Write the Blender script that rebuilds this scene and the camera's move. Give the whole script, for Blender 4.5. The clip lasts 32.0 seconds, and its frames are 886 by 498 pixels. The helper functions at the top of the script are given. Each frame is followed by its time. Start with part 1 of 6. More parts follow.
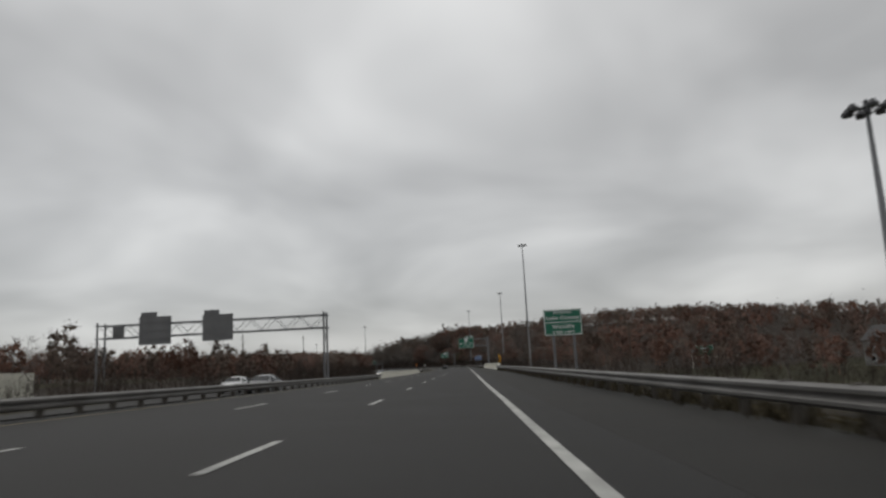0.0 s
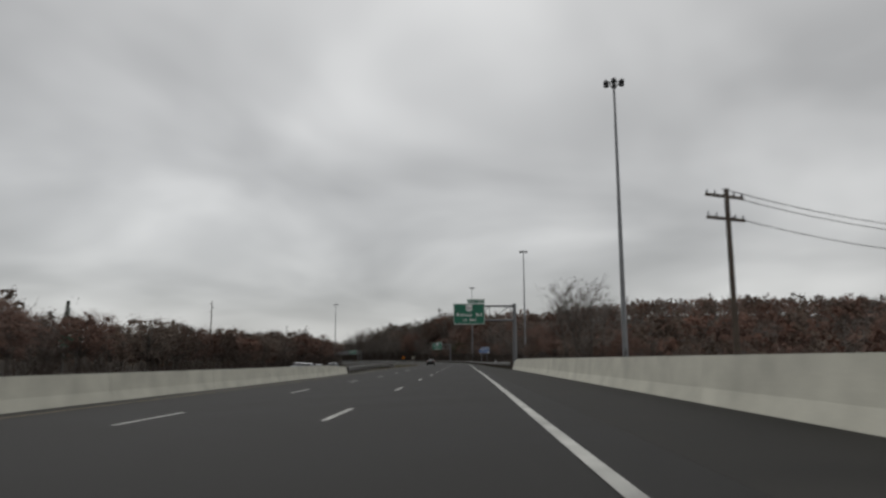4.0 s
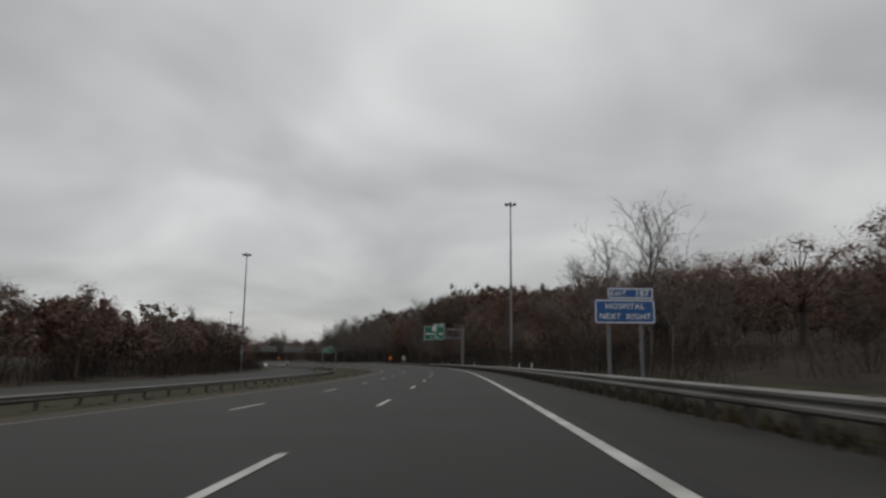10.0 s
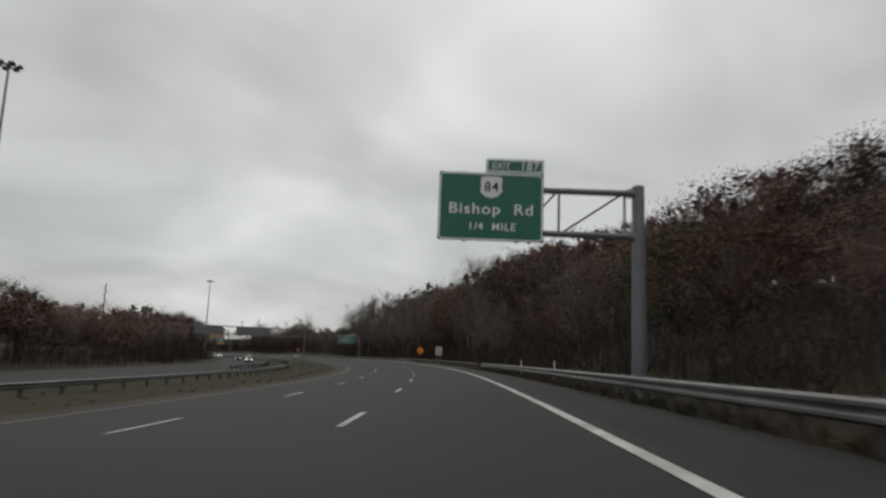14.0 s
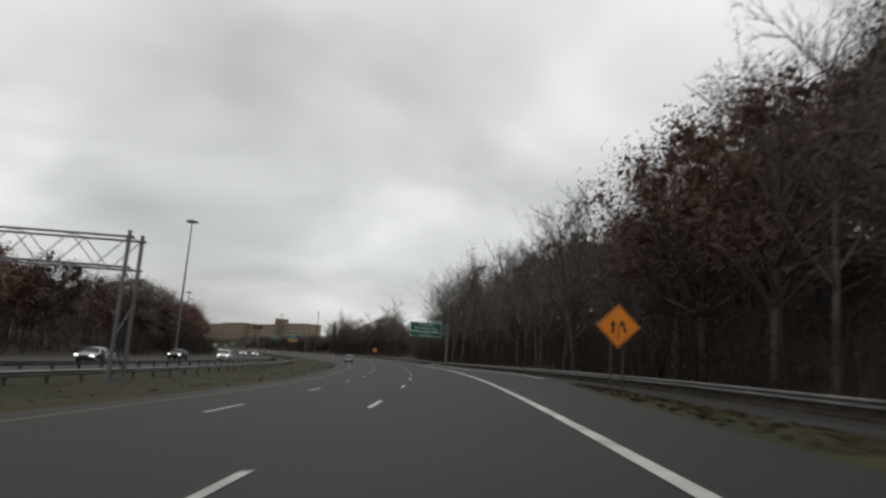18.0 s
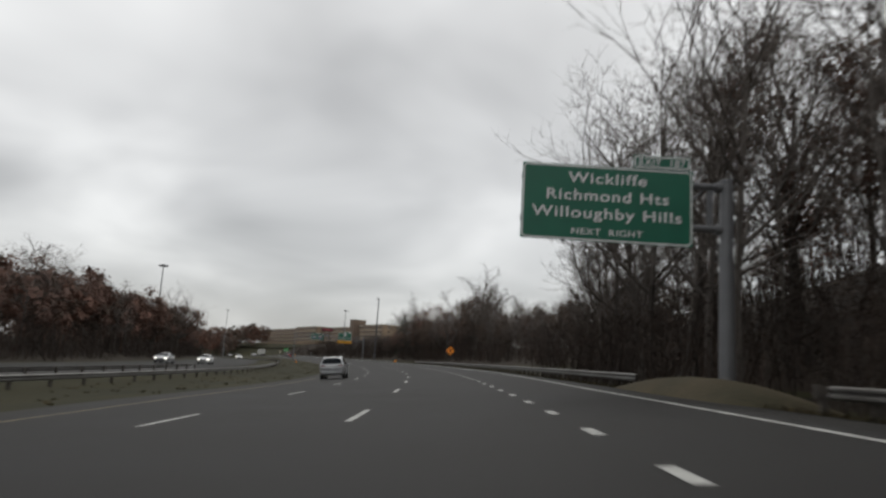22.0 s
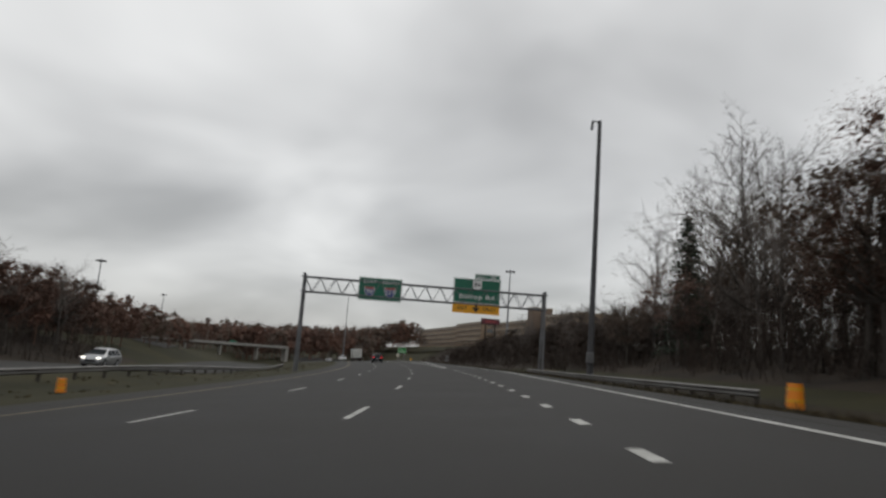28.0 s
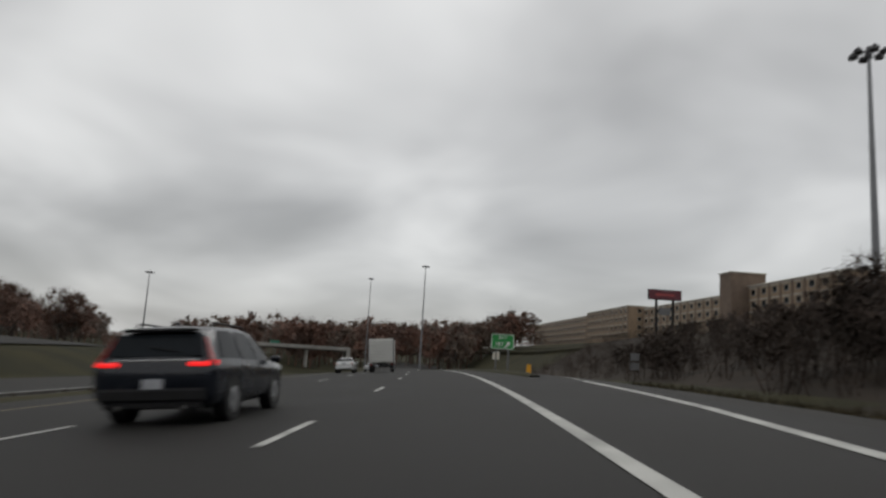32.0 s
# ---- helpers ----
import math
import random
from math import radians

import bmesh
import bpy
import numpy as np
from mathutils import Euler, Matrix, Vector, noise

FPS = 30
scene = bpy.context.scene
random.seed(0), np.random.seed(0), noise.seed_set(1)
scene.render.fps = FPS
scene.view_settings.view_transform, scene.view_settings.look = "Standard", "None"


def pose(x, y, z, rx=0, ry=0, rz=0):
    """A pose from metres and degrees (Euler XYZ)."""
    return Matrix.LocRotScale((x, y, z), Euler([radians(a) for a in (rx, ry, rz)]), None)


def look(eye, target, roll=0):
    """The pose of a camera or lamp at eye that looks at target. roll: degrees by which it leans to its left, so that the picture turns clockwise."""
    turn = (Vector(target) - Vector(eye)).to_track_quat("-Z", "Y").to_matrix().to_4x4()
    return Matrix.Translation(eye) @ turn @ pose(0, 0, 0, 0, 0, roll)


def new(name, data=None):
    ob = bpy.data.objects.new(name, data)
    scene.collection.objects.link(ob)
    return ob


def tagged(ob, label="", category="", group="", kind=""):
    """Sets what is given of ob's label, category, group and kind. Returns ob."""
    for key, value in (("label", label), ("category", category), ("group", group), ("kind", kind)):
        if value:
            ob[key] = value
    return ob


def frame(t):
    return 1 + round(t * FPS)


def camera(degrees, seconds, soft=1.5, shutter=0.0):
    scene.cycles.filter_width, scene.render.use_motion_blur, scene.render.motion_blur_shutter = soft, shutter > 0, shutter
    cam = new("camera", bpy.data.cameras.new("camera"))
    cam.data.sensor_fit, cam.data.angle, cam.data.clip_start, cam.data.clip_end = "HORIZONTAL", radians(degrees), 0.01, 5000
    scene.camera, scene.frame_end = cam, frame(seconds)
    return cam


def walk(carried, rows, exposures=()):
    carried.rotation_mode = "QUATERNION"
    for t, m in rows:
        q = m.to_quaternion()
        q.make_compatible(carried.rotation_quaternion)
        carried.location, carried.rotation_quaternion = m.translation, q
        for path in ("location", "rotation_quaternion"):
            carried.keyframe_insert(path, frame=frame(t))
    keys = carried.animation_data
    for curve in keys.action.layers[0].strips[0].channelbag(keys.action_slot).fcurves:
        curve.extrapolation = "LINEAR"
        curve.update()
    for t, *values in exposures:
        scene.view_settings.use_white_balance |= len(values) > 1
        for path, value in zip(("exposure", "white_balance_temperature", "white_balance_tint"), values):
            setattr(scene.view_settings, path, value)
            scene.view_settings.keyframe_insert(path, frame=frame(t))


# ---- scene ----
# ---- camera ----
cam = camera(65.37, 32.0, soft=2.6, shutter=0.3)
PATH = [
    (0.0, 0.0, 0.0, 1.0, 99.64, 2.87, 1.39),
    (0.5, 0.03, 12.7, 1.0, 99.52, 2.25, 1.42),
    (1.0, 0.08, 25.5, 1.0, 99.5, 1.77, 1.23),
    (1.5, 0.16, 38.4, 1.0, 99.47, 1.63, 1.15),
    (2.0, 0.27, 51.4, 1.0, 99.44, 1.27, 0.98),
    (2.5, 0.41, 64.5, 1.0, 99.44, 0.95, 0.92),
    (3.0, 0.52, 77.71, 1.0, 99.46, 0.56, 1.23),
    (3.5, 0.58, 91.01, 1.0, 99.25, 0.27, 1.37),
    (4.0, 0.64, 104.41, 1.0, 99.16, 0.11, 1.27),
    (4.5, 0.71, 117.89, 1.0, 99.13, 0.03, 1.19),
    (5.0, 0.79, 131.42, 1.0, 99.13, -0.03, 1.23),
    (5.5, 0.86, 145.01, 1.0, 99.15, -0.09, 1.37),
    (6.0, 0.89, 158.64, 1.0, 99.2, -0.2, 1.45),
    (6.5, 0.93, 172.33, 1.0, 99.02, -0.37, 1.34),
    (7.0, 1.0, 186.07, 1.0, 99.33, 0.27, 1.1),
    (7.5, 1.16, 199.86, 1.0, 99.53, 0.53, 0.7),
    (8.0, 1.35, 213.71, 1.0, 99.36, 0.58, 0.77),
    (8.5, 1.48, 227.62, 1.0, 99.46, 0.45, 1.34),
    (9.0, 1.46, 241.61, 1.0, 99.37, 0.26, 2.0),
    (9.5, 1.31, 255.7, 1.0, 99.45, -0.2, 2.4),
    (10.0, 1.01, 269.86, 1.0, 99.39, -0.52, 3.18),
    (10.5, 0.58, 284.11, 1.0, 99.34, -0.8, 3.45),
    (11.0, 0.06, 298.44, 1.0, 99.29, -1.32, 3.84),
    (11.5, -0.56, 312.85, 1.0, 99.33, -1.64, 4.25),
    (12.0, -1.3, 327.34, 1.0, 99.28, -1.96, 4.74),
    (12.5, -2.19, 341.88, 1.0, 99.46, -2.23, 5.45),
    (13.0, -3.29, 356.44, 1.0, 99.41, -2.1, 6.4),
    (13.5, -4.66, 371.0, 1.0, 99.39, -2.03, 7.53),
    (14.0, -6.32, 385.55, 1.0, 99.14, -2.13, 8.73),
    (14.5, -8.26, 400.1, 1.0, 99.38, -2.67, 9.6),
    (15.0, -10.44, 414.65, 1.0, 99.52, -3.11, 10.66),
    (15.5, -12.91, 429.17, 1.0, 99.56, -3.46, 11.88),
    (16.0, -15.7, 443.66, 1.0, 99.55, -3.73, 13.21),
    (16.5, -18.84, 458.06, 1.0, 99.5, -3.93, 14.63),
    (17.0, -22.32, 472.27, 1.0, 99.46, -4.05, 16.11),
    (17.5, -26.14, 486.3, 1.0, 99.43, -4.17, 17.6),
    (18.0, -30.29, 500.13, 1.0, 99.32, -4.23, 19.09),
    (18.5, -34.76, 513.77, 1.0, 99.14, -4.31, 20.41),
    (19.0, -39.49, 527.21, 1.0, 99.46, -4.67, 21.61),
    (19.5, -44.48, 540.45, 1.0, 99.62, -4.85, 22.96),
    (20.0, -49.73, 553.5, 1.0, 99.5, -5.09, 24.13),
    (20.5, -55.18, 566.43, 1.0, 99.5, -5.15, 24.69),
    (21.0, -60.79, 579.35, 1.0, 99.52, -4.59, 25.41),
    (21.5, -66.62, 592.24, 1.0, 99.58, -4.19, 26.48),
    (22.0, -72.72, 605.06, 1.0, 99.4, -3.57, 27.68),
    (22.5, -79.1, 617.82, 1.0, 99.48, -3.31, 28.66),
    (23.0, -85.77, 630.49, 1.0, 99.5, -3.58, 30.07),
    (23.5, -92.76, 643.04, 1.0, 99.47, -4.27, 31.37),
    (24.0, -100.06, 655.49, 1.0, 99.41, -4.47, 32.7),
    (24.5, -107.69, 667.74, 1.0, 99.25, -4.81, 34.45),
    (25.0, -115.65, 679.71, 1.0, 98.87, -5.1, 36.0),
    (25.5, -123.86, 691.43, 1.0, 99.13, -5.17, 37.28),
    (26.0, -132.29, 702.93, 1.0, 99.26, -4.96, 38.46),
    (26.5, -140.93, 714.19, 1.0, 99.29, -4.62, 39.74),
    (27.0, -149.78, 725.21, 1.0, 99.25, -4.29, 41.11),
    (27.5, -158.85, 735.97, 1.0, 99.19, -4.11, 42.36),
    (28.0, -168.07, 746.53, 1.0, 99.15, -4.26, 43.03),
    (28.5, -177.42, 756.96, 1.0, 99.19, -4.04, 43.91),
    (29.0, -187.01, 767.27, 1.0, 99.03, -4.0, 45.19),
    (29.5, -196.86, 777.42, 1.0, 99.06, -4.14, 46.29),
    (30.0, -206.95, 787.43, 1.0, 98.97, -3.77, 47.39),
    (30.5, -217.28, 797.29, 1.0, 99.05, -3.66, 48.48),
    (31.0, -227.85, 806.99, 1.0, 99.08, -3.4, 49.66),
    (31.5, -238.67, 816.51, 1.0, 99.01, -3.31, 50.9),
    (32.0, -249.75, 825.82, 1.0, 98.82, -3.44, 52.26),
]
walk(cam, [(t, pose(*r)) for t, *r in PATH], exposures=[(0, 0.05), (9, 0.0), (13, 0.12), (17, 0.32), (23, 0.35), (25, 0.2), (28, 0.2), (32, 0.08)])

# ---- road alignment: heading every 20 m (degrees to the left of +y), crossfall every 40 m ----
HEADING = [-0.16, -0.24, -0.42, -0.61, -0.3, -0.25, -0.36, -0.23, -0.11, -0.35, -0.85, -0.52, 0.38, 1.08, 1.82, 2.33, 2.94, 3.8, 5.11, 6.7, 8.02, 9.5, 11.23, 13.14, 15.16, 17.22, 19.07, 20.85, 22.59, 23.45, 24.77, 26.38, 28.03, 29.88, 31.9, 34.17, 35.99, 37.71, 39.61, 41.12, 42.26, 43.98, 45.53, 47.07, 48.74, 50.57, 52.2, 53.6, 54.77, 55.71, 56.42, 56.9, 57.15, 57.2, 57.2, 57.2]
CROSSFALL = [1.57, 0.29, -0.79, -1.28, -1.51, -0.77, -1.02, -2.02, -3.1, -3.38, -3.95, -4.95, -5.4, -5.67, -6.39, -5.55, -4.79, -5.92, -6.43, -5.58, -5.36, -5.17, -4.66]
S0, S1 = -1500, 3500
_s = np.arange(S0, S1 + 1.0)
_h = np.radians(np.interp(_s, np.arange(len(HEADING)) * 20.0, HEADING))
_m = np.r_[_h[0], (_h[1:] + _h[:-1]) / 2]
_x, _y = np.cumsum(-np.sin(_m)), np.cumsum(np.cos(_m))
_x, _y = _x - _x[-S0], _y - _y[-S0]
_b = np.tan(np.radians(np.interp(_s, np.arange(len(CROSSFALL)) * 40.0, CROSSFALL)))


def interp(s, knots):
    a = np.array(knots, float)
    return np.interp(s, a[:, 0], a[:, 1])


def heading(s):
    return np.interp(s, _s, _h)


EDGE = [(0, 1.0), (20, 1.1), (99, 1.15), (166, 1.52), (224, 1.48), (364, 1.9), (376, 1.98), (482, 1.82), (539, 2.25), (570, 2.4), (618, 2.27), (655, 2.1), (711, 2.05), (797, 2.4), (868, 2.25), (908, 2.14), (1100, 2.1)]
SIDE = [(0, 4.9), (171, 4.9), (452, 4.9), (472, 7.6), (486, 11.4), (530, 11.9), (560, 11.5), (585, 10.6), (605, 9.7), (640, 8.3), (660, 7.8), (900, 7.6), (931, 8.2), (993, 16.0), (1075, 22.0), (1137, 24.0)]
BREAK = [(172, 6.0), (182, 4.8), (225, 1.9), (455, 2.4), (538, 5.4), (1100, 5.6)]
LEFT = -11.0
OPP_Z = [(-160, -0.5), (150, -0.6), (200, -1.0), (270, -1.5)]
OPP = [(155, -19.5), (310, -31.0)]
RIGHT_HILL = [(-207, -3), (62, -4.5), (165, -3.5), (207, -2.0), (269, 0.0), (307, 2.5), (365, 4.0), (421, 6.5), (445, 10.0), (500, 14.5), (560, 17.0), (600, 16.0), (660, 13.0), (700, 9.0), (744, 6.0), (827, 5.0), (931, 6.0), (1034, 8.0), (1241, 8.0)]
FAR_HILL = [(0, 0), (150, 1), (250, 3), (324, 9), (420, 15), (517, 14), (600, 12), (724, 7), (1241, 6)]


def smooth(v, a, b):
    u = np.clip((v - a) / (b - a), 0, 1)
    return u * u * (3 - 2 * u)


def plane(s, d):
    """Height of the pavement: it leans into the bend, and the outer shoulder falls away again."""
    b = np.interp(s, _s, _b)
    k = interp(s, BREAK)
    return -b * np.minimum(d, k) - np.maximum(d - k, 0) * np.maximum(b, 0.04) - 4.5 * smooth(s, 915, 1160)


def ground_z(s, d):
    """Height of the land at station s, d metres to the right of the driven line."""
    s, d = np.asarray(s, float), np.asarray(d, float)
    b, rp = np.interp(s, _s, _b), interp(s, SIDE)
    zr = plane(s, rp)
    z = plane(s, np.clip(d, LEFT, rp))
    z = z - 0.35 * smooth(d, rp, rp + 3) * (1 - smooth(d, rp + 6, rp + 12))
    z = z + (interp(s, RIGHT_HILL) - zr) * smooth(d, rp + 3, rp + 34) + interp(s, FAR_HILL) * smooth(d, 60, 160)
    zl = b * -LEFT
    z = z - 0.5 * smooth(-d, 11.3, 16)
    z = z + (interp(s, OPP_Z) - zl + 0.5) * smooth(-d, 14, 24)
    z = z + 2.0 * smooth(-d, 42, 60) + 5 * smooth(-d, 80, 250)
    z = z - 1.4 * smooth(s, 825, 890) * smooth(-d, 15, 23) * (1 - smooth(-d, 41, 47))
    # the left bank that carries the slip road beyond the interchange
    z = z + 0.9 * smooth(s, 880, 990) * smooth(-d, 40, 58) * (1 - smooth(-d, 60, 90))
    return z


def at(s, d, up=0.0, flat=False):
    x, y, h = np.interp(s, _s, _x), np.interp(s, _s, _y), heading(s)
    z = (float(plane(s, d)) if flat else float(ground_z(s, d))) + up
    return Vector((x + d * math.cos(h), y + d * math.sin(h), z))


def place(s, d, up=0.0, turn=0.0, flat=False):
    """The pose of a thing at a station: its +y runs along the road."""
    return Matrix.Translation(at(s, d, up, flat)) @ Matrix.Rotation(float(heading(s)) + radians(turn), 4, "Z")


# ---- world, sun, exposure ----
world = bpy.data.worlds.new("world")
scene.world = world
world.use_nodes = True
wn, wl = world.node_tree.nodes, world.node_tree.links
bg = wn["Background"]
sky = wn.new("ShaderNodeTexSky")
sky.sky_type, sky.sun_disc, sky.sun_elevation, sky.sun_rotation = "NISHITA", False, radians(32), radians(150)
coord = wn.new("ShaderNodeTexCoord")
sep = wn.new("ShaderNodeSeparateXYZ")
wl.new(coord.outputs["Generated"], sep.inputs[0])


def wmath(op, a, b):
    n = wn.new("ShaderNodeMath")
    n.operation = op
    for i, v in enumerate((a, b)):
        if isinstance(v, (int, float)):
            n.inputs[i].default_value = v
        else:
            wl.new(v, n.inputs[i])
    return n.outputs[0]


# an overcast deck: cloud forms laid out on a level layer, so that they close up towards the horizon
zz = wmath("ADD", wmath("ABSOLUTE", sep.outputs[2], 0.0), 0.30)
comb = wn.new("ShaderNodeCombineXYZ")
wl.new(wmath("DIVIDE", sep.outputs[0], zz), comb.inputs[0])
wl.new(wmath("DIVIDE", sep.outputs[1], zz), comb.inputs[1])
big = wn.new("ShaderNodeTexNoise")
big.inputs["Scale"].default_value, big.inputs["Detail"].default_value, big.inputs["Roughness"].default_value = 1.35, 3.5, 0.45
big.inputs["Distortion"].default_value = 0.35
wl.new(comb.outputs[0], big.inputs["Vector"])
ramp = wn.new("ShaderNodeValToRGB")
ramp.color_ramp.elements[0].position, ramp.color_ramp.elements[0].color = 0.32, (0.385, 0.384, 0.38, 1)
ramp.color_ramp.elements[1].position, ramp.color_ramp.elements[1].color = 0.70, (0.755, 0.755, 0.745, 1)
mid = ramp.color_ramp.elements.new(0.5)
mid.color = (0.535, 0.535, 0.53, 1)
wl.new(big.outputs["Fac"], ramp.inputs[0])
skymix = wn.new("ShaderNodeMix")
skymix.data_type = "RGBA"
skymix.inputs["Factor"].default_value = 0.008
wl.new(ramp.outputs[0], skymix.inputs["A"])
wl.new(sky.outputs[0], skymix.inputs["B"])
wl.new(skymix.outputs["Result"], bg.inputs["Color"])
# the deck is thinnest overhead
wl.new(wmath("ADD", wmath("MULTIPLY", wmath("MINIMUM", wmath("ABSOLUTE", sep.outputs[2], 0.0), 0.5), 0.70), 0.75), bg.inputs["Strength"])

sun = new("sun", bpy.data.lights.new("sun", "SUN"))
sun.data.energy, sun.data.angle, sun.data.color = 0.5, radians(40), (1.0, 0.97, 0.93)
sun.matrix_world = look((0, 0, 300), (120, -220, 0))


# ---- materials ----
def material(name, colour, rough=0.8, metal=0.0, vary=0.25, scale=3.0, bump=0.2, fine=40.0, dark=None, tint=None, emit=0.0, per=0.0, spec=0.5, coat=0.0):
    """A surface whose colour varies at two scales, with fine relief; per: how far each piece differs."""
    m = bpy.data.materials.new(name)
    m.use_nodes = True
    n, l = m.node_tree.nodes, m.node_tree.links
    p = n["Principled BSDF"]
    p.inputs["Metallic"].default_value = metal
    p.inputs["Specular IOR Level"].default_value = spec
    p.inputs["Coat Weight"].default_value = coat
    tc = n.new("ShaderNodeTexCoord")
    a, b = n.new("ShaderNodeTexNoise"), n.new("ShaderNodeTexNoise")
    for t, sc, det in ((a, scale, 5), (b, fine, 3)):
        t.inputs["Scale"].default_value, t.inputs["Detail"].default_value = sc, det
        l.new(tc.outputs["Object"], t.inputs["Vector"])
    add = n.new("ShaderNodeMath")
    add.operation = "MULTIPLY_ADD"
    add.inputs[1].default_value = 0.35
    l.new(b.outputs["Fac"], add.inputs[0])
    l.new(a.outputs["Fac"], add.inputs[2])
    r = n.new("ShaderNodeValToRGB")
    lo = dark or tuple(c * (1 - vary) for c in colour)
    hi = tint or tuple(min(1, c * (1 + vary)) for c in colour)
    r.color_ramp.elements[0].position, r.color_ramp.elements[1].position = 0.45, 0.9
    r.color_ramp.elements[0].color, r.color_ramp.elements[1].color = (*lo, 1), (*hi, 1)
    l.new(add.outputs[0], r.inputs[0])
    out = r.outputs[0]
    if per:
        info, geo, hsv = n.new("ShaderNodeObjectInfo"), n.new("ShaderNodeNewGeometry"), n.new("ShaderNodeHueSaturation")
        mr, sm = n.new("ShaderNodeMapRange"), n.new("ShaderNodeMath")
        sm.operation = "ADD"
        fr = n.new("ShaderNodeMath")
        fr.operation = "FRACT"
        l.new(info.outputs["Random"], sm.inputs[0])
        l.new(geo.outputs["Random Per Island"], sm.inputs[1])
        l.new(sm.outputs[0], fr.inputs[0])
        mr.inputs["To Min"].default_value, mr.inputs["To Max"].default_value = 1 - per, 1 + per
        l.new(fr.outputs[0], mr.inputs["Value"])
        l.new(mr.outputs[0], hsv.inputs["Value"])
        l.new(out, hsv.inputs["Color"])
        out = hsv.outputs[0]
    l.new(out, p.inputs["Base Color"])
    rr = n.new("ShaderNodeMapRange")
    rr.inputs["To Min"].default_value, rr.inputs["To Max"].default_value = max(0.03, rough - 0.12), min(1, rough + 0.12)
    l.new(a.outputs["Fac"], rr.inputs["Value"])
    l.new(rr.outputs[0], p.inputs["Roughness"])
    if bump:
        bm_ = n.new("ShaderNodeBump")
        bm_.inputs["Strength"].default_value, bm_.inputs["Distance"].default_value = bump, 0.02
        l.new(b.outputs["Fac"], bm_.inputs["Height"])
        l.new(bm_.outputs[0], p.inputs["Normal"])
    if emit:
        p.inputs["Emission Color"].default_value, p.inputs["Emission Strength"].default_value = (*colour, 1), emit
    return m


M = {}
M["asphalt"] = material("asphalt", (0.021, 0.0203, 0.0195), 0.70, 0, 0.34, 0.35, 0.45, 40.0, dark=(0.016, 0.0155, 0.015), tint=(0.030, 0.029, 0.0275), spec=0.11)
M["shoulder"] = material("shoulder_asphalt", (0.026, 0.0248, 0.0225), 0.74, 0, 0.45, 0.3, 0.5, 40.0, spec=0.11)
M["far_asphalt"] = material("worn_pale_asphalt", (0.038, 0.037, 0.035), 0.85, 0, 0.2, 0.3, 0.2, 40.0, spec=0.15)
M["paint"] = material("road_paint", (0.40, 0.40, 0.375), 0.7, 0, 0.3, 1.3, 0.2, 30.0, dark=(0.22, 0.22, 0.205))
M["yellow_paint"] = material("yellow_road_paint", (0.17, 0.13, 0.055), 0.65, 0, 0.3, 1.3, 0.2, 30.0)
M["grass"] = material("verge_grass", (0.030, 0.030, 0.0145), 0.95, 0, 0.4, 0.12, 0.5, 9.0, dark=(0.019, 0.020, 0.010), tint=(0.046, 0.041, 0.020), spec=0.1)
M["dirt"] = material("ochre_dirt", (0.062, 0.047, 0.027), 0.95, 0, 0.4, 0.5, 0.4, 9.0, dark=(0.036, 0.030, 0.018), tint=(0.088, 0.064, 0.035), spec=0.1)
M["soil"] = material("dark_wet_soil", (0.026, 0.022, 0.016), 0.95, 0, 0.4, 0.4, 0.5, 9.0, dark=(0.016, 0.014, 0.011), tint=(0.040, 0.033, 0.022), spec=0.1)
M["moss"] = material("damp_green_verge", (0.040, 0.041, 0.018), 0.95, 0, 0.5, 0.6, 0.6, 7.0, dark=(0.020, 0.020, 0.014), tint=(0.050, 0.048, 0.022), spec=0.1)
M["blades"] = material("grass_blades", (0.06, 0.05, 0.026), 0.9, 0, 0.4, 0.3, 0.0, 6.0, dark=(0.036, 0.03, 0.016), tint=(0.10, 0.08, 0.045), per=0.35, spec=0.1)
# Darker than the leaf and twig colours: the trees' shade is painted in
M["brush"] = material("shaded_brushwood", (0.046, 0.038, 0.033), 0.9, 0, 0.35, 0.15, 0.0, 5.0, dark=(0.030, 0.026, 0.023), tint=(0.066, 0.049, 0.040), per=0.3, spec=0.15)
M["weeds"] = material("withered_weeds", (0.044, 0.038, 0.024), 0.9, 0, 0.4, 0.2, 0.0, 6.0, dark=(0.026, 0.025, 0.015), tint=(0.070, 0.056, 0.036), per=0.35, spec=0.1)
M["litter"] = material("leaf_litter", (0.032, 0.026, 0.020), 0.95, 0, 0.4, 0.3, 0.5, 5.0, dark=(0.020, 0.017, 0.014), tint=(0.048, 0.037, 0.028), spec=0.1)
M["concrete"] = material("barrier_concrete", (0.50, 0.49, 0.42), 0.85, 0, 0.18, 0.9, 0.3, 25.0, spec=0.3)
M["bridge"] = material("bridge_concrete", (0.30, 0.29, 0.27), 0.85, 0, 0.2, 0.4, 0.3, 20.0)
M["galv"] = material("galvanised_steel", (0.15, 0.148, 0.142), 0.52, 0.5, 0.3, 0.7, 0.1, 30.0, dark=(0.075, 0.069, 0.062), tint=(0.165, 0.162, 0.155))
M["post"] = material("weathered_steel_post", (0.062, 0.054, 0.046), 0.85, 0.1, 0.3, 3.0, 0.2, 30.0)
M["pole"] = material("grey_mast_steel", (0.21, 0.215, 0.225), 0.55, 0.4, 0.15, 0.8, 0.1, 25.0)
M["gantry"] = material("gantry_aluminium", (0.16, 0.163, 0.17), 0.55, 0.4, 0.15, 1.2, 0.1, 25.0)
M["lamp"] = material("lamp_housing", (0.07, 0.07, 0.075), 0.6, 0.2, 0.2, 3.0, 0.1, 25.0)
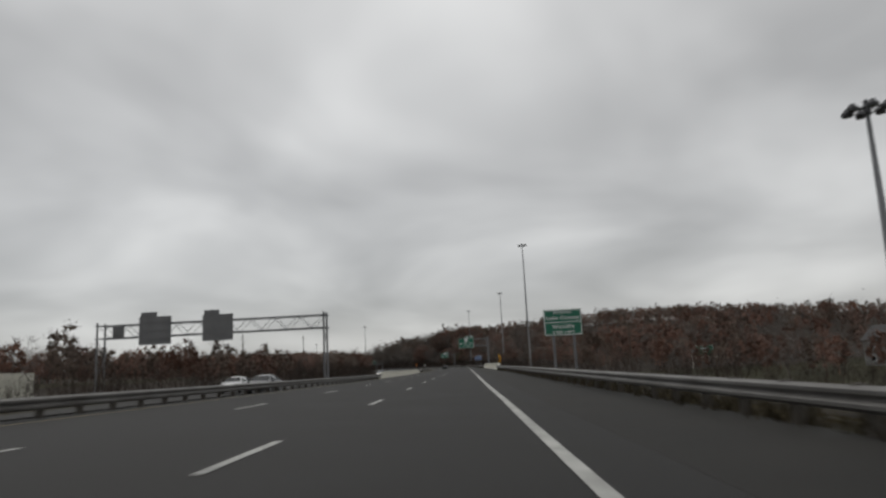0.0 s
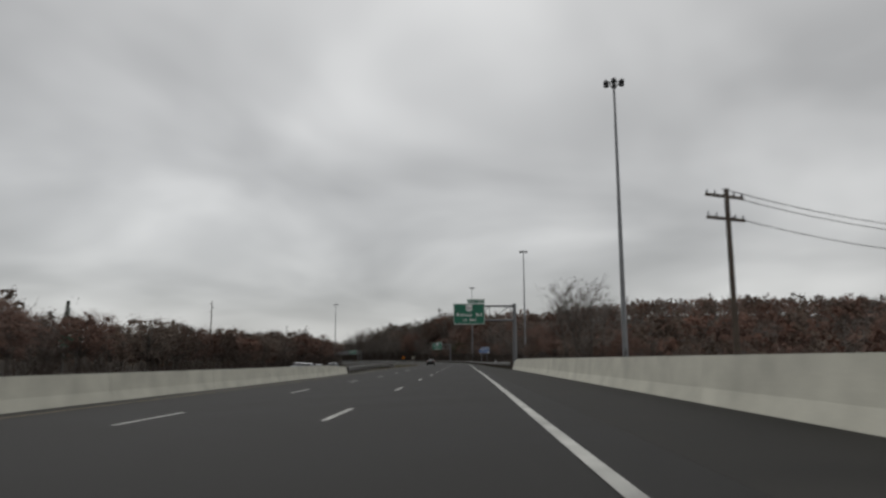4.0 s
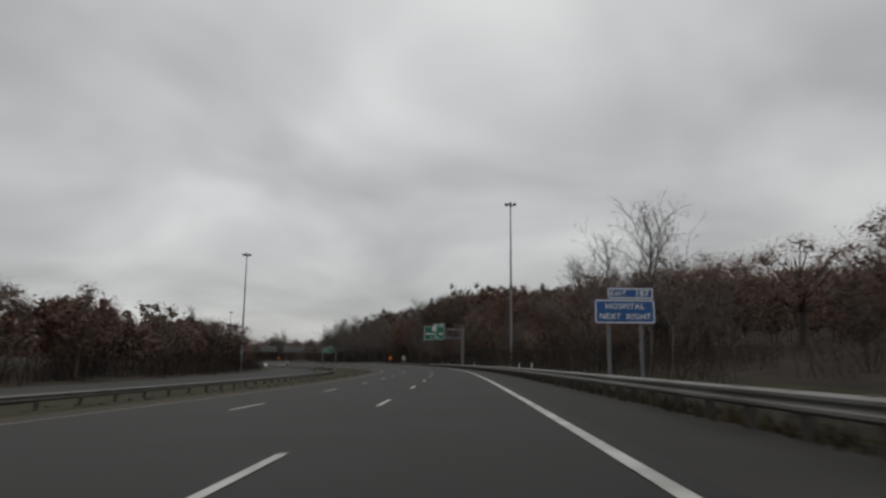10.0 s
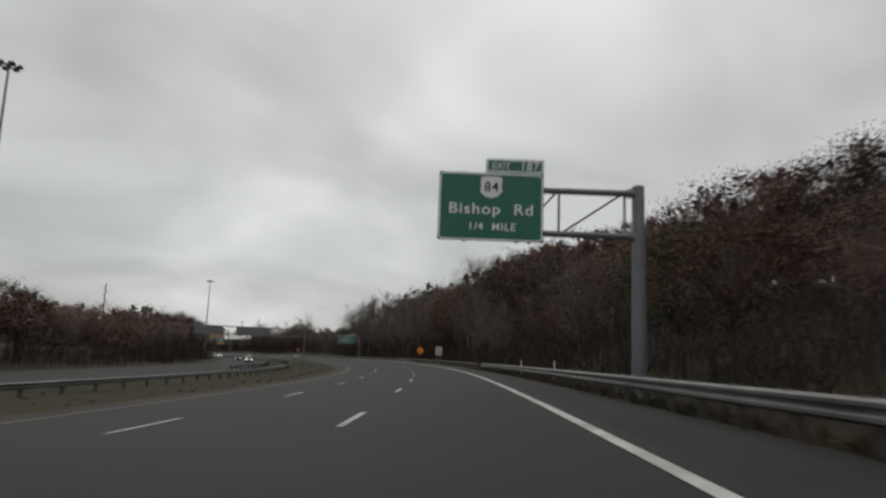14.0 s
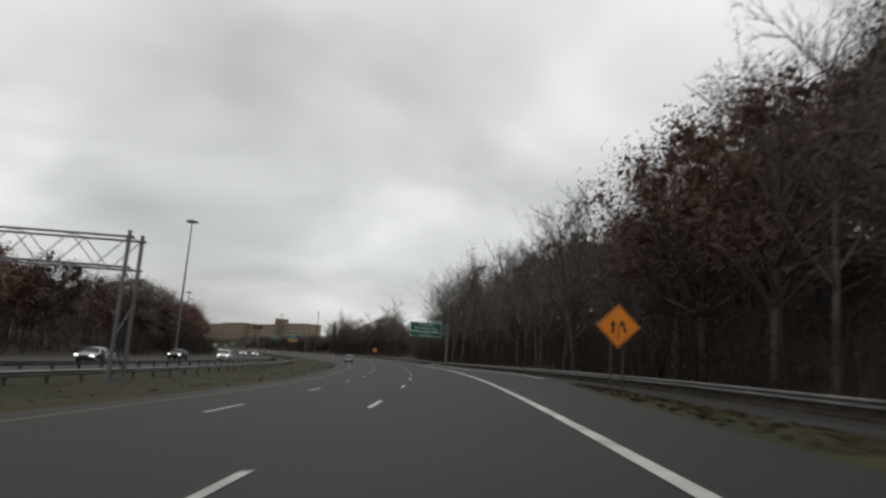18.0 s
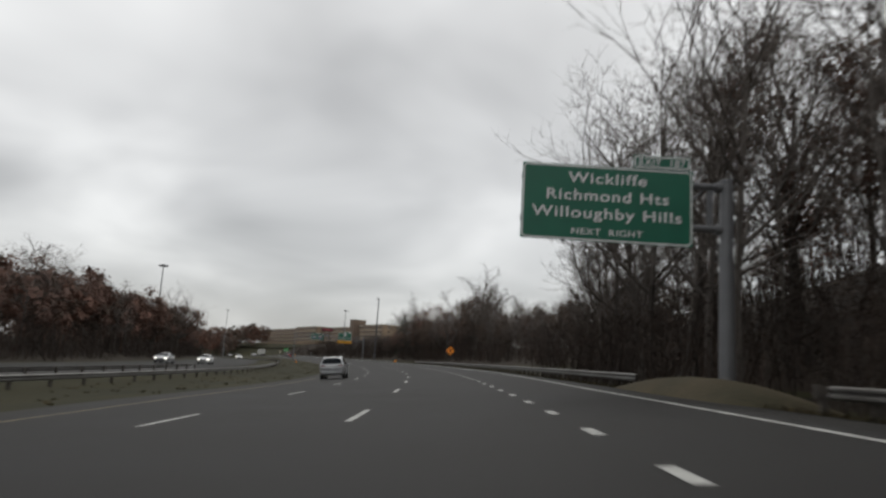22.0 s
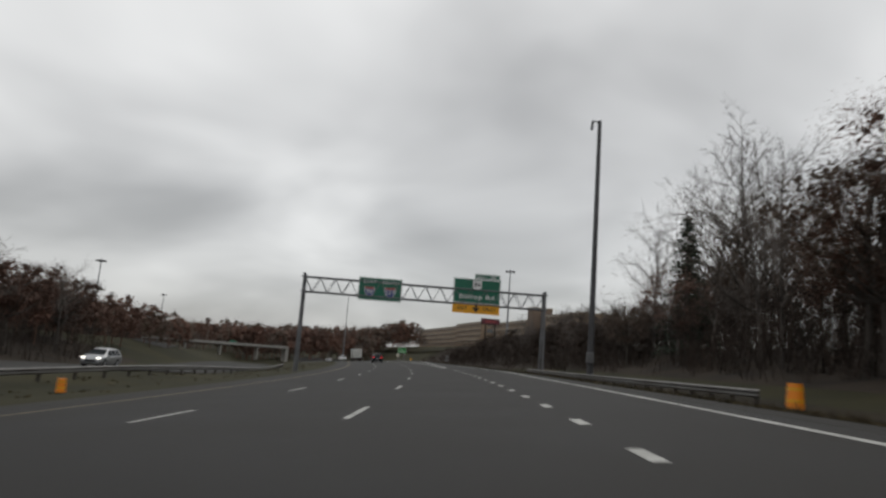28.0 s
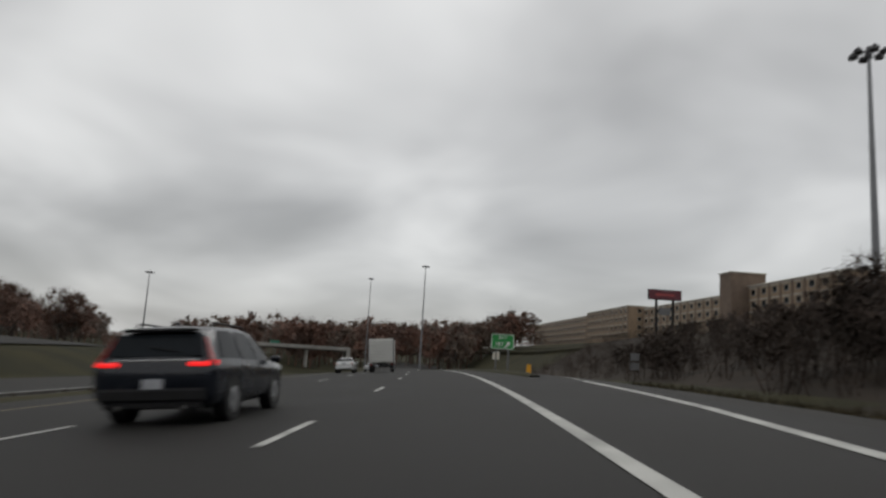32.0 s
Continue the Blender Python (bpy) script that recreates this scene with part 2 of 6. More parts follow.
M["lens"] = material("lamp_lens", (0.35, 0.36, 0.37), 0.2, 0.0, 0.1, 3.0, 0.0, 25.0)
M["green"] = material("sign_green", (0.008, 0.125, 0.075), 0.45, 0, 0.12, 0.8, 0.0, 20.0)
# Exit sign green, lightened in the colour for the shine of its retroreflective face
M["lime"] = material("bright_sign_green", (0.025, 0.26, 0.06), 0.4, 0, 0.1, 0.8, 0.0, 20.0)
M["blue"] = material("sign_blue", (0.012, 0.085, 0.27), 0.45, 0, 0.12, 0.8, 0.0, 20.0)
M["white"] = material("sign_white", (0.72, 0.73, 0.72), 0.5, 0, 0.06, 0.8, 0.0, 20.0)
M["black"] = material("sign_black", (0.012, 0.012, 0.013), 0.5, 0, 0.1, 0.8, 0.0, 20.0)
M["orange"] = material("sign_orange", (0.85, 0.26, 0.012), 0.45, 0, 0.08, 0.8, 0.0, 20.0)
M["yellow"] = material("sign_yellow", (0.78, 0.36, 0.01), 0.45, 0, 0.08, 0.8, 0.0, 20.0)
M["cream"] = material("sign_cream", (0.62, 0.58, 0.46), 0.5, 0, 0.08, 0.8, 0.0, 20.0)
M["red"] = material("shield_red", (0.35, 0.05, 0.05), 0.45, 0, 0.08, 0.8, 0.0, 20.0)
M["navy"] = material("shield_blue", (0.03, 0.06, 0.22), 0.45, 0, 0.08, 0.8, 0.0, 20.0)
M["back"] = material("sign_back_aluminium", (0.15, 0.152, 0.155), 0.65, 0.2, 0.15, 0.8, 0.1, 20.0)
M["maroon"] = material("maroon_sign_face", (0.11, 0.018, 0.028), 0.5, 0, 0.15, 0.8, 0.0, 20.0)
M["wood_pole"] = material("creosoted_pole", (0.075, 0.058, 0.045), 0.9, 0, 0.3, 2.0, 0.4, 20.0)
M["wire"] = material("cable_black", (0.02, 0.02, 0.02), 0.6, 0, 0.1, 2.0, 0.0, 20.0)
M["bark"] = material("tree_bark", (0.105, 0.093, 0.084), 0.95, 0, 0.35, 1.2, 0.4, 14.0, per=0.3, spec=0.1)
M["twig"] = material("bare_twigs", (0.140, 0.122, 0.110), 0.95, 0, 0.3, 0.5, 0.0, 14.0, per=0.3, spec=0.1)
M["rust"] = material("oak_leaves_rust", (0.145, 0.092, 0.074), 0.9, 0, 0.4, 0.10, 0.0, 5.0, dark=(0.108, 0.079, 0.068), tint=(0.190, 0.102, 0.075), per=0.16, spec=0.15)
M["brown"] = material("dead_leaves_brown", (0.128, 0.099, 0.082), 0.9, 0, 0.4, 0.12, 0.0, 5.0, dark=(0.092, 0.074, 0.064), tint=(0.165, 0.122, 0.095), per=0.16, spec=0.15)
M["olive"] = material("late_leaves_olive", (0.09, 0.086, 0.05), 0.9, 0, 0.4, 0.35, 0.0, 5.0, dark=(0.055, 0.054, 0.034), tint=(0.12, 0.115, 0.07), per=0.45, spec=0.15)
M["pine"] = material("conifer_needles", (0.04, 0.052, 0.037), 0.9, 0, 0.3, 0.6, 0.0, 6.0, per=0.4, spec=0.15)
M["brick"] = material("tan_brick", (0.30, 0.22, 0.15), 0.85, 0, 0.2, 0.5, 0.2, 12.0)
M["brick2"] = material("brown_brick", (0.17, 0.125, 0.095), 0.85, 0, 0.2, 0.5, 0.2, 12.0)
M["trim"] = material("pale_roof_trim", (0.45, 0.42, 0.36), 0.7, 0, 0.15, 0.5, 0.1, 12.0)
M["glass"] = material("dark_window_glass", (0.014, 0.017, 0.020), 0.22, 0, 0.2, 1.0, 0.0, 5.0, spec=0.05)
M["siding"] = material("pale_siding", (0.22, 0.22, 0.21), 0.7, 0, 0.12, 0.5, 0.1, 12.0)
M["shingle"] = material("dark_shingles", (0.06, 0.058, 0.058), 0.9, 0, 0.2, 0.8, 0.3, 12.0)
M["tyre"] = material("tyre_rubber", (0.018, 0.018, 0.018), 0.85, 0, 0.2, 5.0, 0.2, 60.0)
M["rim"] = material("alloy_rim", (0.42, 0.43, 0.44), 0.35, 0.85, 0.1, 5.0, 0.0, 60.0)
M["dark_paint"] = material("dark_navy_car_paint", (0.009, 0.012, 0.019), 0.25, 0.1, 0.15, 2.0, 0.0, 60.0, spec=0.4, coat=0.35)
M["black_paint"] = material("black_car_paint", (0.008, 0.009, 0.009), 0.32, 0.0, 0.15, 2.0, 0.0, 60.0, spec=0.14)
M["silver_paint"] = material("silver_car_paint", (0.34, 0.35, 0.36), 0.33, 0.5, 0.1, 2.0, 0.0, 60.0, coat=0.6)
M["white_paint"] = material("white_car_paint", (0.55, 0.56, 0.56), 0.35, 0.0, 0.08, 2.0, 0.0, 60.0, coat=0.5)
M["grey_paint"] = material("grey_car_paint", (0.08, 0.085, 0.09), 0.33, 0.4, 0.1, 2.0, 0.0, 60.0, coat=0.6)
M["plastic"] = material("black_plastic", (0.014, 0.014, 0.015), 0.6, 0, 0.2, 5.0, 0.1, 60.0, spec=0.2)
M["chrome"] = material("chrome", (0.6, 0.6, 0.6), 0.15, 1.0, 0.05, 5.0, 0.0, 60.0)
M["tail_on"] = material("lit_tail_light", (1.0, 0.02, 0.02), 0.3, 0, 0.1, 5.0, 0.0, 60.0, emit=0.75)
M["tail_dim"] = material("dim_tail_light", (0.30, 0.02, 0.02), 0.3, 0, 0.1, 5.0, 0.0, 60.0, emit=0.05)
M["tail_pale"] = material("pale_tail_light_lens", (0.42, 0.22, 0.20), 0.2, 0, 0.15, 5.0, 0.0, 60.0)
M["tail_off"] = material("tail_light_lens", (0.15, 0.025, 0.025), 0.25, 0, 0.1, 5.0, 0.0, 60.0)
M["head_on"] = material("lit_headlight", (1.0, 0.95, 0.85), 0.3, 0, 0.05, 5.0, 0.0, 60.0, emit=1.8)
M["plate"] = material("number_plate", (0.36, 0.37, 0.39), 0.5, 0, 0.1, 5.0, 0.0, 60.0)
M["box_white"] = material("truck_box_panel", (0.56, 0.56, 0.53), 0.5, 0, 0.12, 0.8, 0.05, 20.0)


# ---- mesh helpers ----
def mesh_of(name, bm, mat, smooth_faces=False):
    me = bpy.data.meshes.new(name)
    bm.to_mesh(me)
    bm.free()
    me.materials.append(M[mat])
    if smooth_faces:
        me.polygons.foreach_set("use_smooth", [True] * len(me.polygons))
    return me


def part(name, bm, mat, parent=None, label="", smooth_faces=False):
    ob = new(name, mesh_of(name, bm, mat, smooth_faces))
    ob.parent = parent
    if label:
        ob["label"] = label
    return ob


def share(name, me, parent, m=None):
    ob = new(name, me)
    ob.parent = parent
    if m is not None:
        ob.matrix_basis = m
    return ob


def empty(name, m, label, category, group="", kind=""):
    ob = new(name)
    ob.empty_display_size = 0.2
    ob.matrix_world = m
    return tagged(ob, label, category, group, kind)


def box(bm, c, size, bevel=0.0, turn=None):
    m = Matrix.Translation(c) @ (turn or Matrix()) @ Matrix.Diagonal((*size, 1))
    r = bmesh.ops.create_cube(bm, size=1, matrix=m)
    if bevel:
        es = list({e for v in r["verts"] for e in v.link_edges})
        bmesh.ops.bevel(bm, geom=es, offset=bevel, segments=1, affect="EDGES", profile=0.5)
    return bm


def tube(bm, a, b, r0, r1=None, n=8, cap=True):
    a, b = Vector(a), Vector(b)
    w = (b - a).normalized()
    u = w.orthogonal().normalized()
    v = w.cross(u)
    rings = []
    for p, r in ((a, r0), (b, r0 if r1 is None else r1)):
        rings.append([bm.verts.new(p + r * (math.cos(2 * math.pi * k / n) * u + math.sin(2 * math.pi * k / n) * v)) for k in range(n)])
    for k in range(n):
        bm.faces.new((rings[0][k], rings[0][(k + 1) % n], rings[1][(k + 1) % n], rings[1][k]))
    if cap:
        bm.faces.new(rings[0][::-1])
        bm.faces.new(rings[1])
    return bm


def outline(bm, pts, depth, m=Matrix()):
    """A flat outline in x and z, thickened by depth along +y."""
    f = [bm.verts.new(m @ Vector((x, 0, z))) for x, z in pts]
    g = [bm.verts.new(m @ Vector((x, depth, z))) for x, z in pts]
    bm.faces.new(f[::-1])
    bm.faces.new(g)
    n = len(f)
    for k in range(n):
        bm.faces.new((f[k], f[(k + 1) % n], g[(k + 1) % n], g[k]))
    bmesh.ops.recalc_face_normals(bm, faces=bm.faces)
    return bm


def round_rect(w, h, r, n=4):
    pts = []
    for cx, cz, a0 in ((w / 2 - r, h / 2 - r, 0), (-w / 2 + r, h / 2 - r, 90), (-w / 2 + r, -h / 2 + r, 180), (w / 2 - r, -h / 2 + r, 270)):
        for k in range(n + 1):
            a = radians(a0 + 90 * k / n)
            pts.append((cx + r * math.cos(a), cz + r * math.sin(a)))
    return pts


def strip(name, rows, mat, kind_parent=None, label="", smooth_faces=False):
    """A sheet through rows of points."""
    n = len(rows[0])
    vs = [tuple(p) for r in rows for p in r]
    fs = [(i * n + k, i * n + k + 1, (i + 1) * n + k + 1, (i + 1) * n + k) for i in range(len(rows) - 1) for k in range(n - 1)]
    me = bpy.data.meshes.new(name)
    me.from_pydata(vs, [], fs)
    me.materials.append(M[mat])
    if smooth_faces:
        me.polygons.foreach_set("use_smooth", [True] * len(me.polygons))
    ob = new(name, me)
    ob.parent = kind_parent
    if label:
        ob["label"] = label
    return ob


# ---- ground and carriageways ----
cols = [-600, -450, -300, -200, -140, -100, -80, -66, -56, -48, -42, -38, -34, -30, -26, -22, -18, -15, -13, LEFT, -8, -4, 0, 4]
near_rows = list(np.arange(-160, 1301, 6.0))
all_rows = list(np.arange(S0, -160, 120.0)) + near_rows + list(np.arange(1340, S1 + 1, 120.0))
grid = []
for i, s in enumerate(all_rows):
    rp = float(interp(s, SIDE))
    ds = np.array(cols + [rp, rp + 1, rp + 3, rp + 6, rp + 10, rp + 15, rp + 20, rp + 26, 45, 60, 90, 130, 180, 300, 600, 1500, 3500], float)
    zs = ground_z(s, ds)
    on = (ds > LEFT + 0.3) & (ds < rp - 0.3)
    zs = np.where(on, zs - 0.25, zs)
    x, y, h = np.interp(s, _s, _x), np.interp(s, _s, _y), heading(s)
    row = [(x + d * math.cos(h), y + d * math.sin(h), z) for d, z in zip(ds, zs)]
    u = i / (len(all_rows) - 1)
    row.insert(0, (-3500 - 660 * u, -1500 + 1670 * u, 8.0))
    grid.append(row)
tagged(strip("ground", grid, "grass", smooth_faces=True), "rough autumn grass and soil beside the motorway", "ground", kind="structure")

# leaf litter under the woods on the slope
rows = []
for s in np.arange(182, 1077, 6.0):
    e = float(interp(s, SIDE))
    first = 10 if s < 470 or 690 < s < 890 else 3 if s < 620 else 6
    rows.append([at(s, e + first, -0.03)] + [at(s, float(d), 0.09) for d in (e + max(10, first + 1), e + 15, e + 20, e + 26, 45 if s < 990 else e + 34, 60, 90, 130, 180, 300)])
tagged(strip("forest_floor", rows, "litter", smooth_faces=True), "brown leaf litter under the roadside woods", "ground", kind="structure")


rows = []
for s in np.arange(20, 905, 6.0):
    e = float(interp(s, OPP)) - 9.0
    rows.append([at(s, e, -0.05)] + [at(s, e - d, 0.10) for d in (1, 4, 8, 14, 24, 40, 70, 120, 200)])
tagged(strip("forest_floor", rows, "litter", smooth_faces=True), "brown leaf litter under the woods across the road", "ground", kind="structure")


def ribbon(name, mat, s0, s1, left, right, up, step=4.0, nd=2, flat=True, label="", category="road", parent=None, sunk=None):
    """A paved or painted band between two offsets, each a number or knots; sunk: the height of its two edges, where they dip into the ground."""
    rows = []
    for s in np.arange(s0, s1 + 0.01, step):
        a, b = (float(interp(s, k)) if isinstance(k, list) else k for k in (left, right))
        rows.append([at(s, a + (b - a) * k / nd, up if sunk is None or 0 < k < nd else sunk, flat) for k in range(nd + 1)])
    ob = strip(name, rows, mat, parent)
    if parent is None:
        tagged(ob, label, category, kind="structure")
    return ob


rows = []
for s in np.arange(-160, 1301, 4.0):
    k, e = float(interp(s, BREAK)), float(interp(s, SIDE))
    k = min(k, e - 0.1)
    rows.append([at(s, d, 0.02, True) for d in list(np.linspace(LEFT, k, 7)) + list(np.linspace(k, e, 4))[1:]])
road = tagged(strip("road", rows, "asphalt"), "dark damp asphalt carriageway of a motorway", "road", kind="structure")
sh_in = [(-160, 1.9), (172, 2.2), (225, 1.95), (455, 2.45), (538, 5.45), (900, 5.5), (930, 6.0)]
rows = []
for s in np.arange(-160, 925, 4.0):
    a, k, e = float(interp(s, sh_in)), float(interp(s, BREAK)), float(interp(s, SIDE)) - 0.02
    k = min(max(k, a + 0.05), e - 0.05)
    rows.append([at(s, a - 0.04, 0.012, True), at(s, a, 0.027, True)] + [at(s, d, 0.027, True) for d in [k] + list(np.linspace(k, e, 4))[1:]])
tagged(strip("shoulder", rows, "shoulder"), "darker asphalt shoulder with a worn edge", "road shoulder", kind="structure")
ribbon("opposite_road", "far_asphalt", -160, 1100, [(s, d - 6.2) for s, d in OPP], [(s, d + 6.2) for s, d in OPP], 0.12, 8.0, 3, False, "pale worn asphalt of the oncoming carriageway")

# ---- road markings ----
lane = 3.66
mark_right = [(s, e - 0.08) for s, e in EDGE]
ribbon("edge_line", "paint", -160, 618, mark_right, [(s, d + 0.17) for s, d in mark_right], 0.03, 4.0, 1, parent=road)
ribbon("edge_line", "yellow_paint", -160, 1200, [(s, e - 3 * lane - 0.05) for s, e in EDGE], [(s, e - 3 * lane + 0.07) for s, e in EDGE], 0.03, 4.0, 1, parent=road)
OUTER = [(537, 5.1), (546, 5.3), (556, 4.7), (568, 4.25), (622, 4.9), (664, 5.15), (710, 4.5), (823, 4.95), (835, 5.25), (866, 5.2), (905, 4.1)]
ribbon("edge_line", "paint", 537, 874, OUTER, [(s, d + 0.13) for s, d in OUTER], 0.03, 4.0, 1, parent=road)
ribbon("edge_line", "paint", 905, 1100, [(905, 4.0), (914, 4.8), (925, 5.2), (990, 12.0), (1040, 16)], [(905, 4.2), (914, 5.0), (925, 5.4), (990, 12.2), (1040, 16.2)], 0.03, 4.0, 1, parent=road)
for k in range(-40, 66):
    s = 374.06 + 12.19 * k
    for n in (1, 2):
        d = float(interp(s, EDGE)) - n * lane
        ribbon("lane_dash", "paint", s - 1.5, s + 1.5, d - 0.06, d + 0.07, 0.03, 1.5, 1, parent=road)
for k in range(0, 64):
    s = 618 + 3.66 * k
    if s < 858:
        d = float(interp(s, EDGE))
        ribbon("dotted_dash", "paint", s, s + 0.95, d - 0.085, d + 0.085, 0.03, 0.95, 1, parent=road)
# the wide line of the exit gore splits in two
GORE_L = [(858, 2.25), (873, 2.2), (905, 2.14), (1100, 2.1)]
ribbon("gore_line", "paint", 858, 1060, [(s, d - 0.14) for s, d in GORE_L], [(s, d + 0.07) for s, d in GORE_L], 0.03, 4.0, 1, parent=road)
GORE_R = [(860, 2.45), (875, 2.6), (883, 2.88), (905, 4.1)]
ribbon("gore_line", "paint", 860, 906, [(s, d - 0.12) for s, d in GORE_R], [(s, d + 0.09) for s, d in GORE_R], 0.034, 4.0, 1, parent=road)
# a mossy strip parts the road from the slip lane that joins it
MOSS_L = [(446, 4.3), (468, 4.7), (480, 4.5), (488, 4.1), (504, 3.65), (512, 3.8), (521, 4.3), (530, 4.95)]
MOSS_R = [(446, 4.5), (460, 5.6), (471, 7.0), (484, 6.3), (494, 6.3), (508, 5.5), (522, 5.6), (530, 5.15)]
ribbon("mossy_strip", "moss", 446, 530, MOSS_L, MOSS_R, 0.06, 4.0, 6, label="damp mossy grass strip between road and slip lane", category="verge", sunk=0.022)
ribbon("dirt_strip", "dirt", 184, 560, LEFT - 0.02, [(184, LEFT + 0.5), (250, LEFT + 0.75), (420, LEFT + 0.7), (560, LEFT + 0.25)], 0.032, 4.0, 5, label="ochre dirt washed over the edge of the inner lane", category="verge", sunk=0.012)
for s0, s1 in ((-100, 100), (172, 925)):
    ribbon("verge_soil", "soil", s0, s1, [(s, d - 0.12) for s, d in SIDE], [(s, d + 8.0) for s, d in SIDE], 0.06, 4.0, 9, flat=False, label="dark wet soil and dead stalks below the guard rail", category="verge", sunk=-0.05)
# grass nose between motorway and slip road
ribbon("gore_grass", "grass", 932, 1060, [(932, 4.2), (960, 3.6), (1060, 3.6)], [(932, 4.8), (960, 7.5), (990, 10.5), (1060, 17.5)], 0.10, 4.0, 6, sunk=0.0, label="grass nose between motorway and slip road", category="verge")

# ---- guard rails ----
W_PROFILE = [(0, 0.0), (0.03, 0.03), (0.08, 0.05), (0.08, 0.10), (0.02, 0.15), (0.02, 0.17), (0.08, 0.22), (0.08, 0.27), (0.03, 0.30), (0.0, 0.32)]
bm = box(bmesh.new(), (0, 0, 0.22), (0.16, 0.14, 1.0), 0.01)
post_mesh = mesh_of("post", bm, "post")
bm = box(bmesh.new(), (0, 0, 0.56), (0.14, 0.16, 0.34), 0.01)
block_mesh = mesh_of("spacer_block", bm, "post")


def guard_rail(s0, s1, line, side, label, top=0.71, dense=True):
    """side: +1 when the road lies to its left. top: the height of the beam, a number or knots."""
    tops = top if isinstance(top, list) else [(s0, top), (s1, top)]
    m0 = place(s0, float(interp(s0, line)))
    g = empty("guard_rail", m0, label, "guard rail", "motorway guard rails")
    inv = m0.inverted()
    rows = []
    for s in np.arange(s0, s1 + 0.01, 3.8):
        d = float(interp(s, line))
        rows.append([inv @ at(s, d - side * (0.10 + a), float(interp(s, tops)) - 0.32 + b) for a, b in W_PROFILE])
    rail = strip("rail", rows, "galv", g, smooth_faces=False)
    sol = rail.modifiers.new("thick", "SOLIDIFY")
    sol.thickness = 0.006
    for s in np.arange(s0 + 0.6, s1, 1.9 if dense else 3.8):
        d = float(interp(s, line))
        top = float(interp(s, tops))
        m = inv @ place(s, d + side * 0.08, top - 0.74)
        share("post", post_mesh, g, m)
        if dense:
            share("spacer_block", block_mesh, g, inv @ place(s, d - side * 0.05, top - 0.71))
    return g


RAIL_R = [(-80, 4.75), (172, 4.75), (456, 4.85)]
RAIL_MERGE = [(484, 12.4), (530, 12.2), (560, 11.8), (585, 11.0), (605, 10.1), (640, 8.7), (660, 8.2), (900, 8.2)]
RAIL_L = [(-80, -10.9), (172, -10.9), (240, -14.5), (300, -18.5), (380, -19.5), (900, -20.5)]
guard_rail(-70, 103, RAIL_R, 1, "galvanised W-beam guard rail along the shoulder", [(-70, 0.63), (103, 0.66)])
guard_rail(171, 455, RAIL_R, 1, "galvanised W-beam guard rail along the shoulder")
rail = guard_rail(484, 634, RAIL_MERGE, 1, "galvanised guard rail with an orange end before dense woods", [(484, 0.66), (530, 0.68), (600, 0.72), (634, 0.71)])
part("end_marker", box(bmesh.new(), (-0.12, -0.05, 0.46), (0.30, 0.05, 0.46), 0.015), "orange", rail, "orange reflective end plate")
guard_rail(646, 765, RAIL_MERGE, 1, "galvanised guard rail set behind an earth mound", [(646, 0.72), (686, 0.68), (765, 0.62)])
guard_rail(813, 856, [(813, 12.0), (866, 9.6)], 1, "short galvanised guard rail before a sign gantry")
guard_rail(-70, 91, RAIL_L, -1, "galvanised median guard rail with steel posts", 0.56)
guard_rail(171, 520, RAIL_L, -1, "galvanised median guard rail above grass", [(171, 0.62), (240, 0.71), (520, 0.71)], dense=False)
guard_rail(520, 800, RAIL_L, -1, "galvanised median guard rail beside a grass strip", dense=False)
guard_rail(810, 1000, [(810, -19), (1000, -23)], -1, "galvanised median guard rail beyond the crash barrel", dense=False)
tagged(guard_rail(480, 700, [(480, -24.3), (700, -24.6)], 1, "second guard rail along the oncoming carriageway", dense=False))

# low dark bank added along the foot of the rail before the woods
rows = []
for s in np.arange(490, 634, 4.0):
    d, k = float(interp(s, RAIL_MERGE)), float(interp(s, [(490, 0), (510, 1), (600, 1), (634, 0.2)]))
    rows.append([at(s, d + a, b * k + (0.02 if b else -0.04)) for a, b in ((-0.45, 0), (-0.22, 0.12), (0.05, 0.24), (0.4, 0.3), (1.1, 0.28), (2.2, 0))])
tagged(strip("leaf_bank", rows, "soil", smooth_faces=True), "low dark bank along the foot of the guard rail", "verge", kind="structure")

# ---- bridge parapets ----
PARAPET = [(0.0, 0.0), (0.10, 0.0), (0.13, 0.08), (0.22, 0.33), (0.30, 1.2), (0.52, 1.2), (0.52, -0.6)]


def parapet(s0, s1, d, side, label, high, taper):
    m0 = place(s0, d)
    ob = empty("bridge_parapet", m0, label, "concrete barrier")
    inv = m0.inverted()
    cuts = list(np.arange(s0, s1, 9.0)) + [s1]
    for a, b in zip(cuts, cuts[1:]):
        ring = []
        n = 7
        for s in np.linspace(a + 0.012, b - 0.012, n):
            k = high / 1.2 * (0.74 + 0.26 * min(1, (s - s0) / taper, (s1 - s) / taper))
            ring.append([inv @ at(s, d + side * (p[0] - 0.30), max(p[1], -0.5) * (k if p[1] > 0.4 else 1), True) for p in PARAPET])
        bm = bmesh.new()
        vs = [[bm.verts.new(p) for p in r] for r in ring]
        for i in range(n - 1):
            for j in range(len(PARAPET) - 1):
                bm.faces.new((vs[i][j], vs[i][j + 1], vs[i + 1][j + 1], vs[i + 1][j]))
        bm.faces.new(vs[0][::-1])
        bm.faces.new(vs[-1])
        bmesh.ops.recalc_face_normals(bm, faces=bm.faces)
        part("parapet_section", bm, "concrete", ob)
    return ob


parapet(101, 171, 5.0, 1, "pale cast concrete bridge parapet beside the shoulder", 0.98, 3.5)
parapet(90, 171, -11.0, -1, "pale cast concrete bridge parapet along the median", 0.88, 9.0)


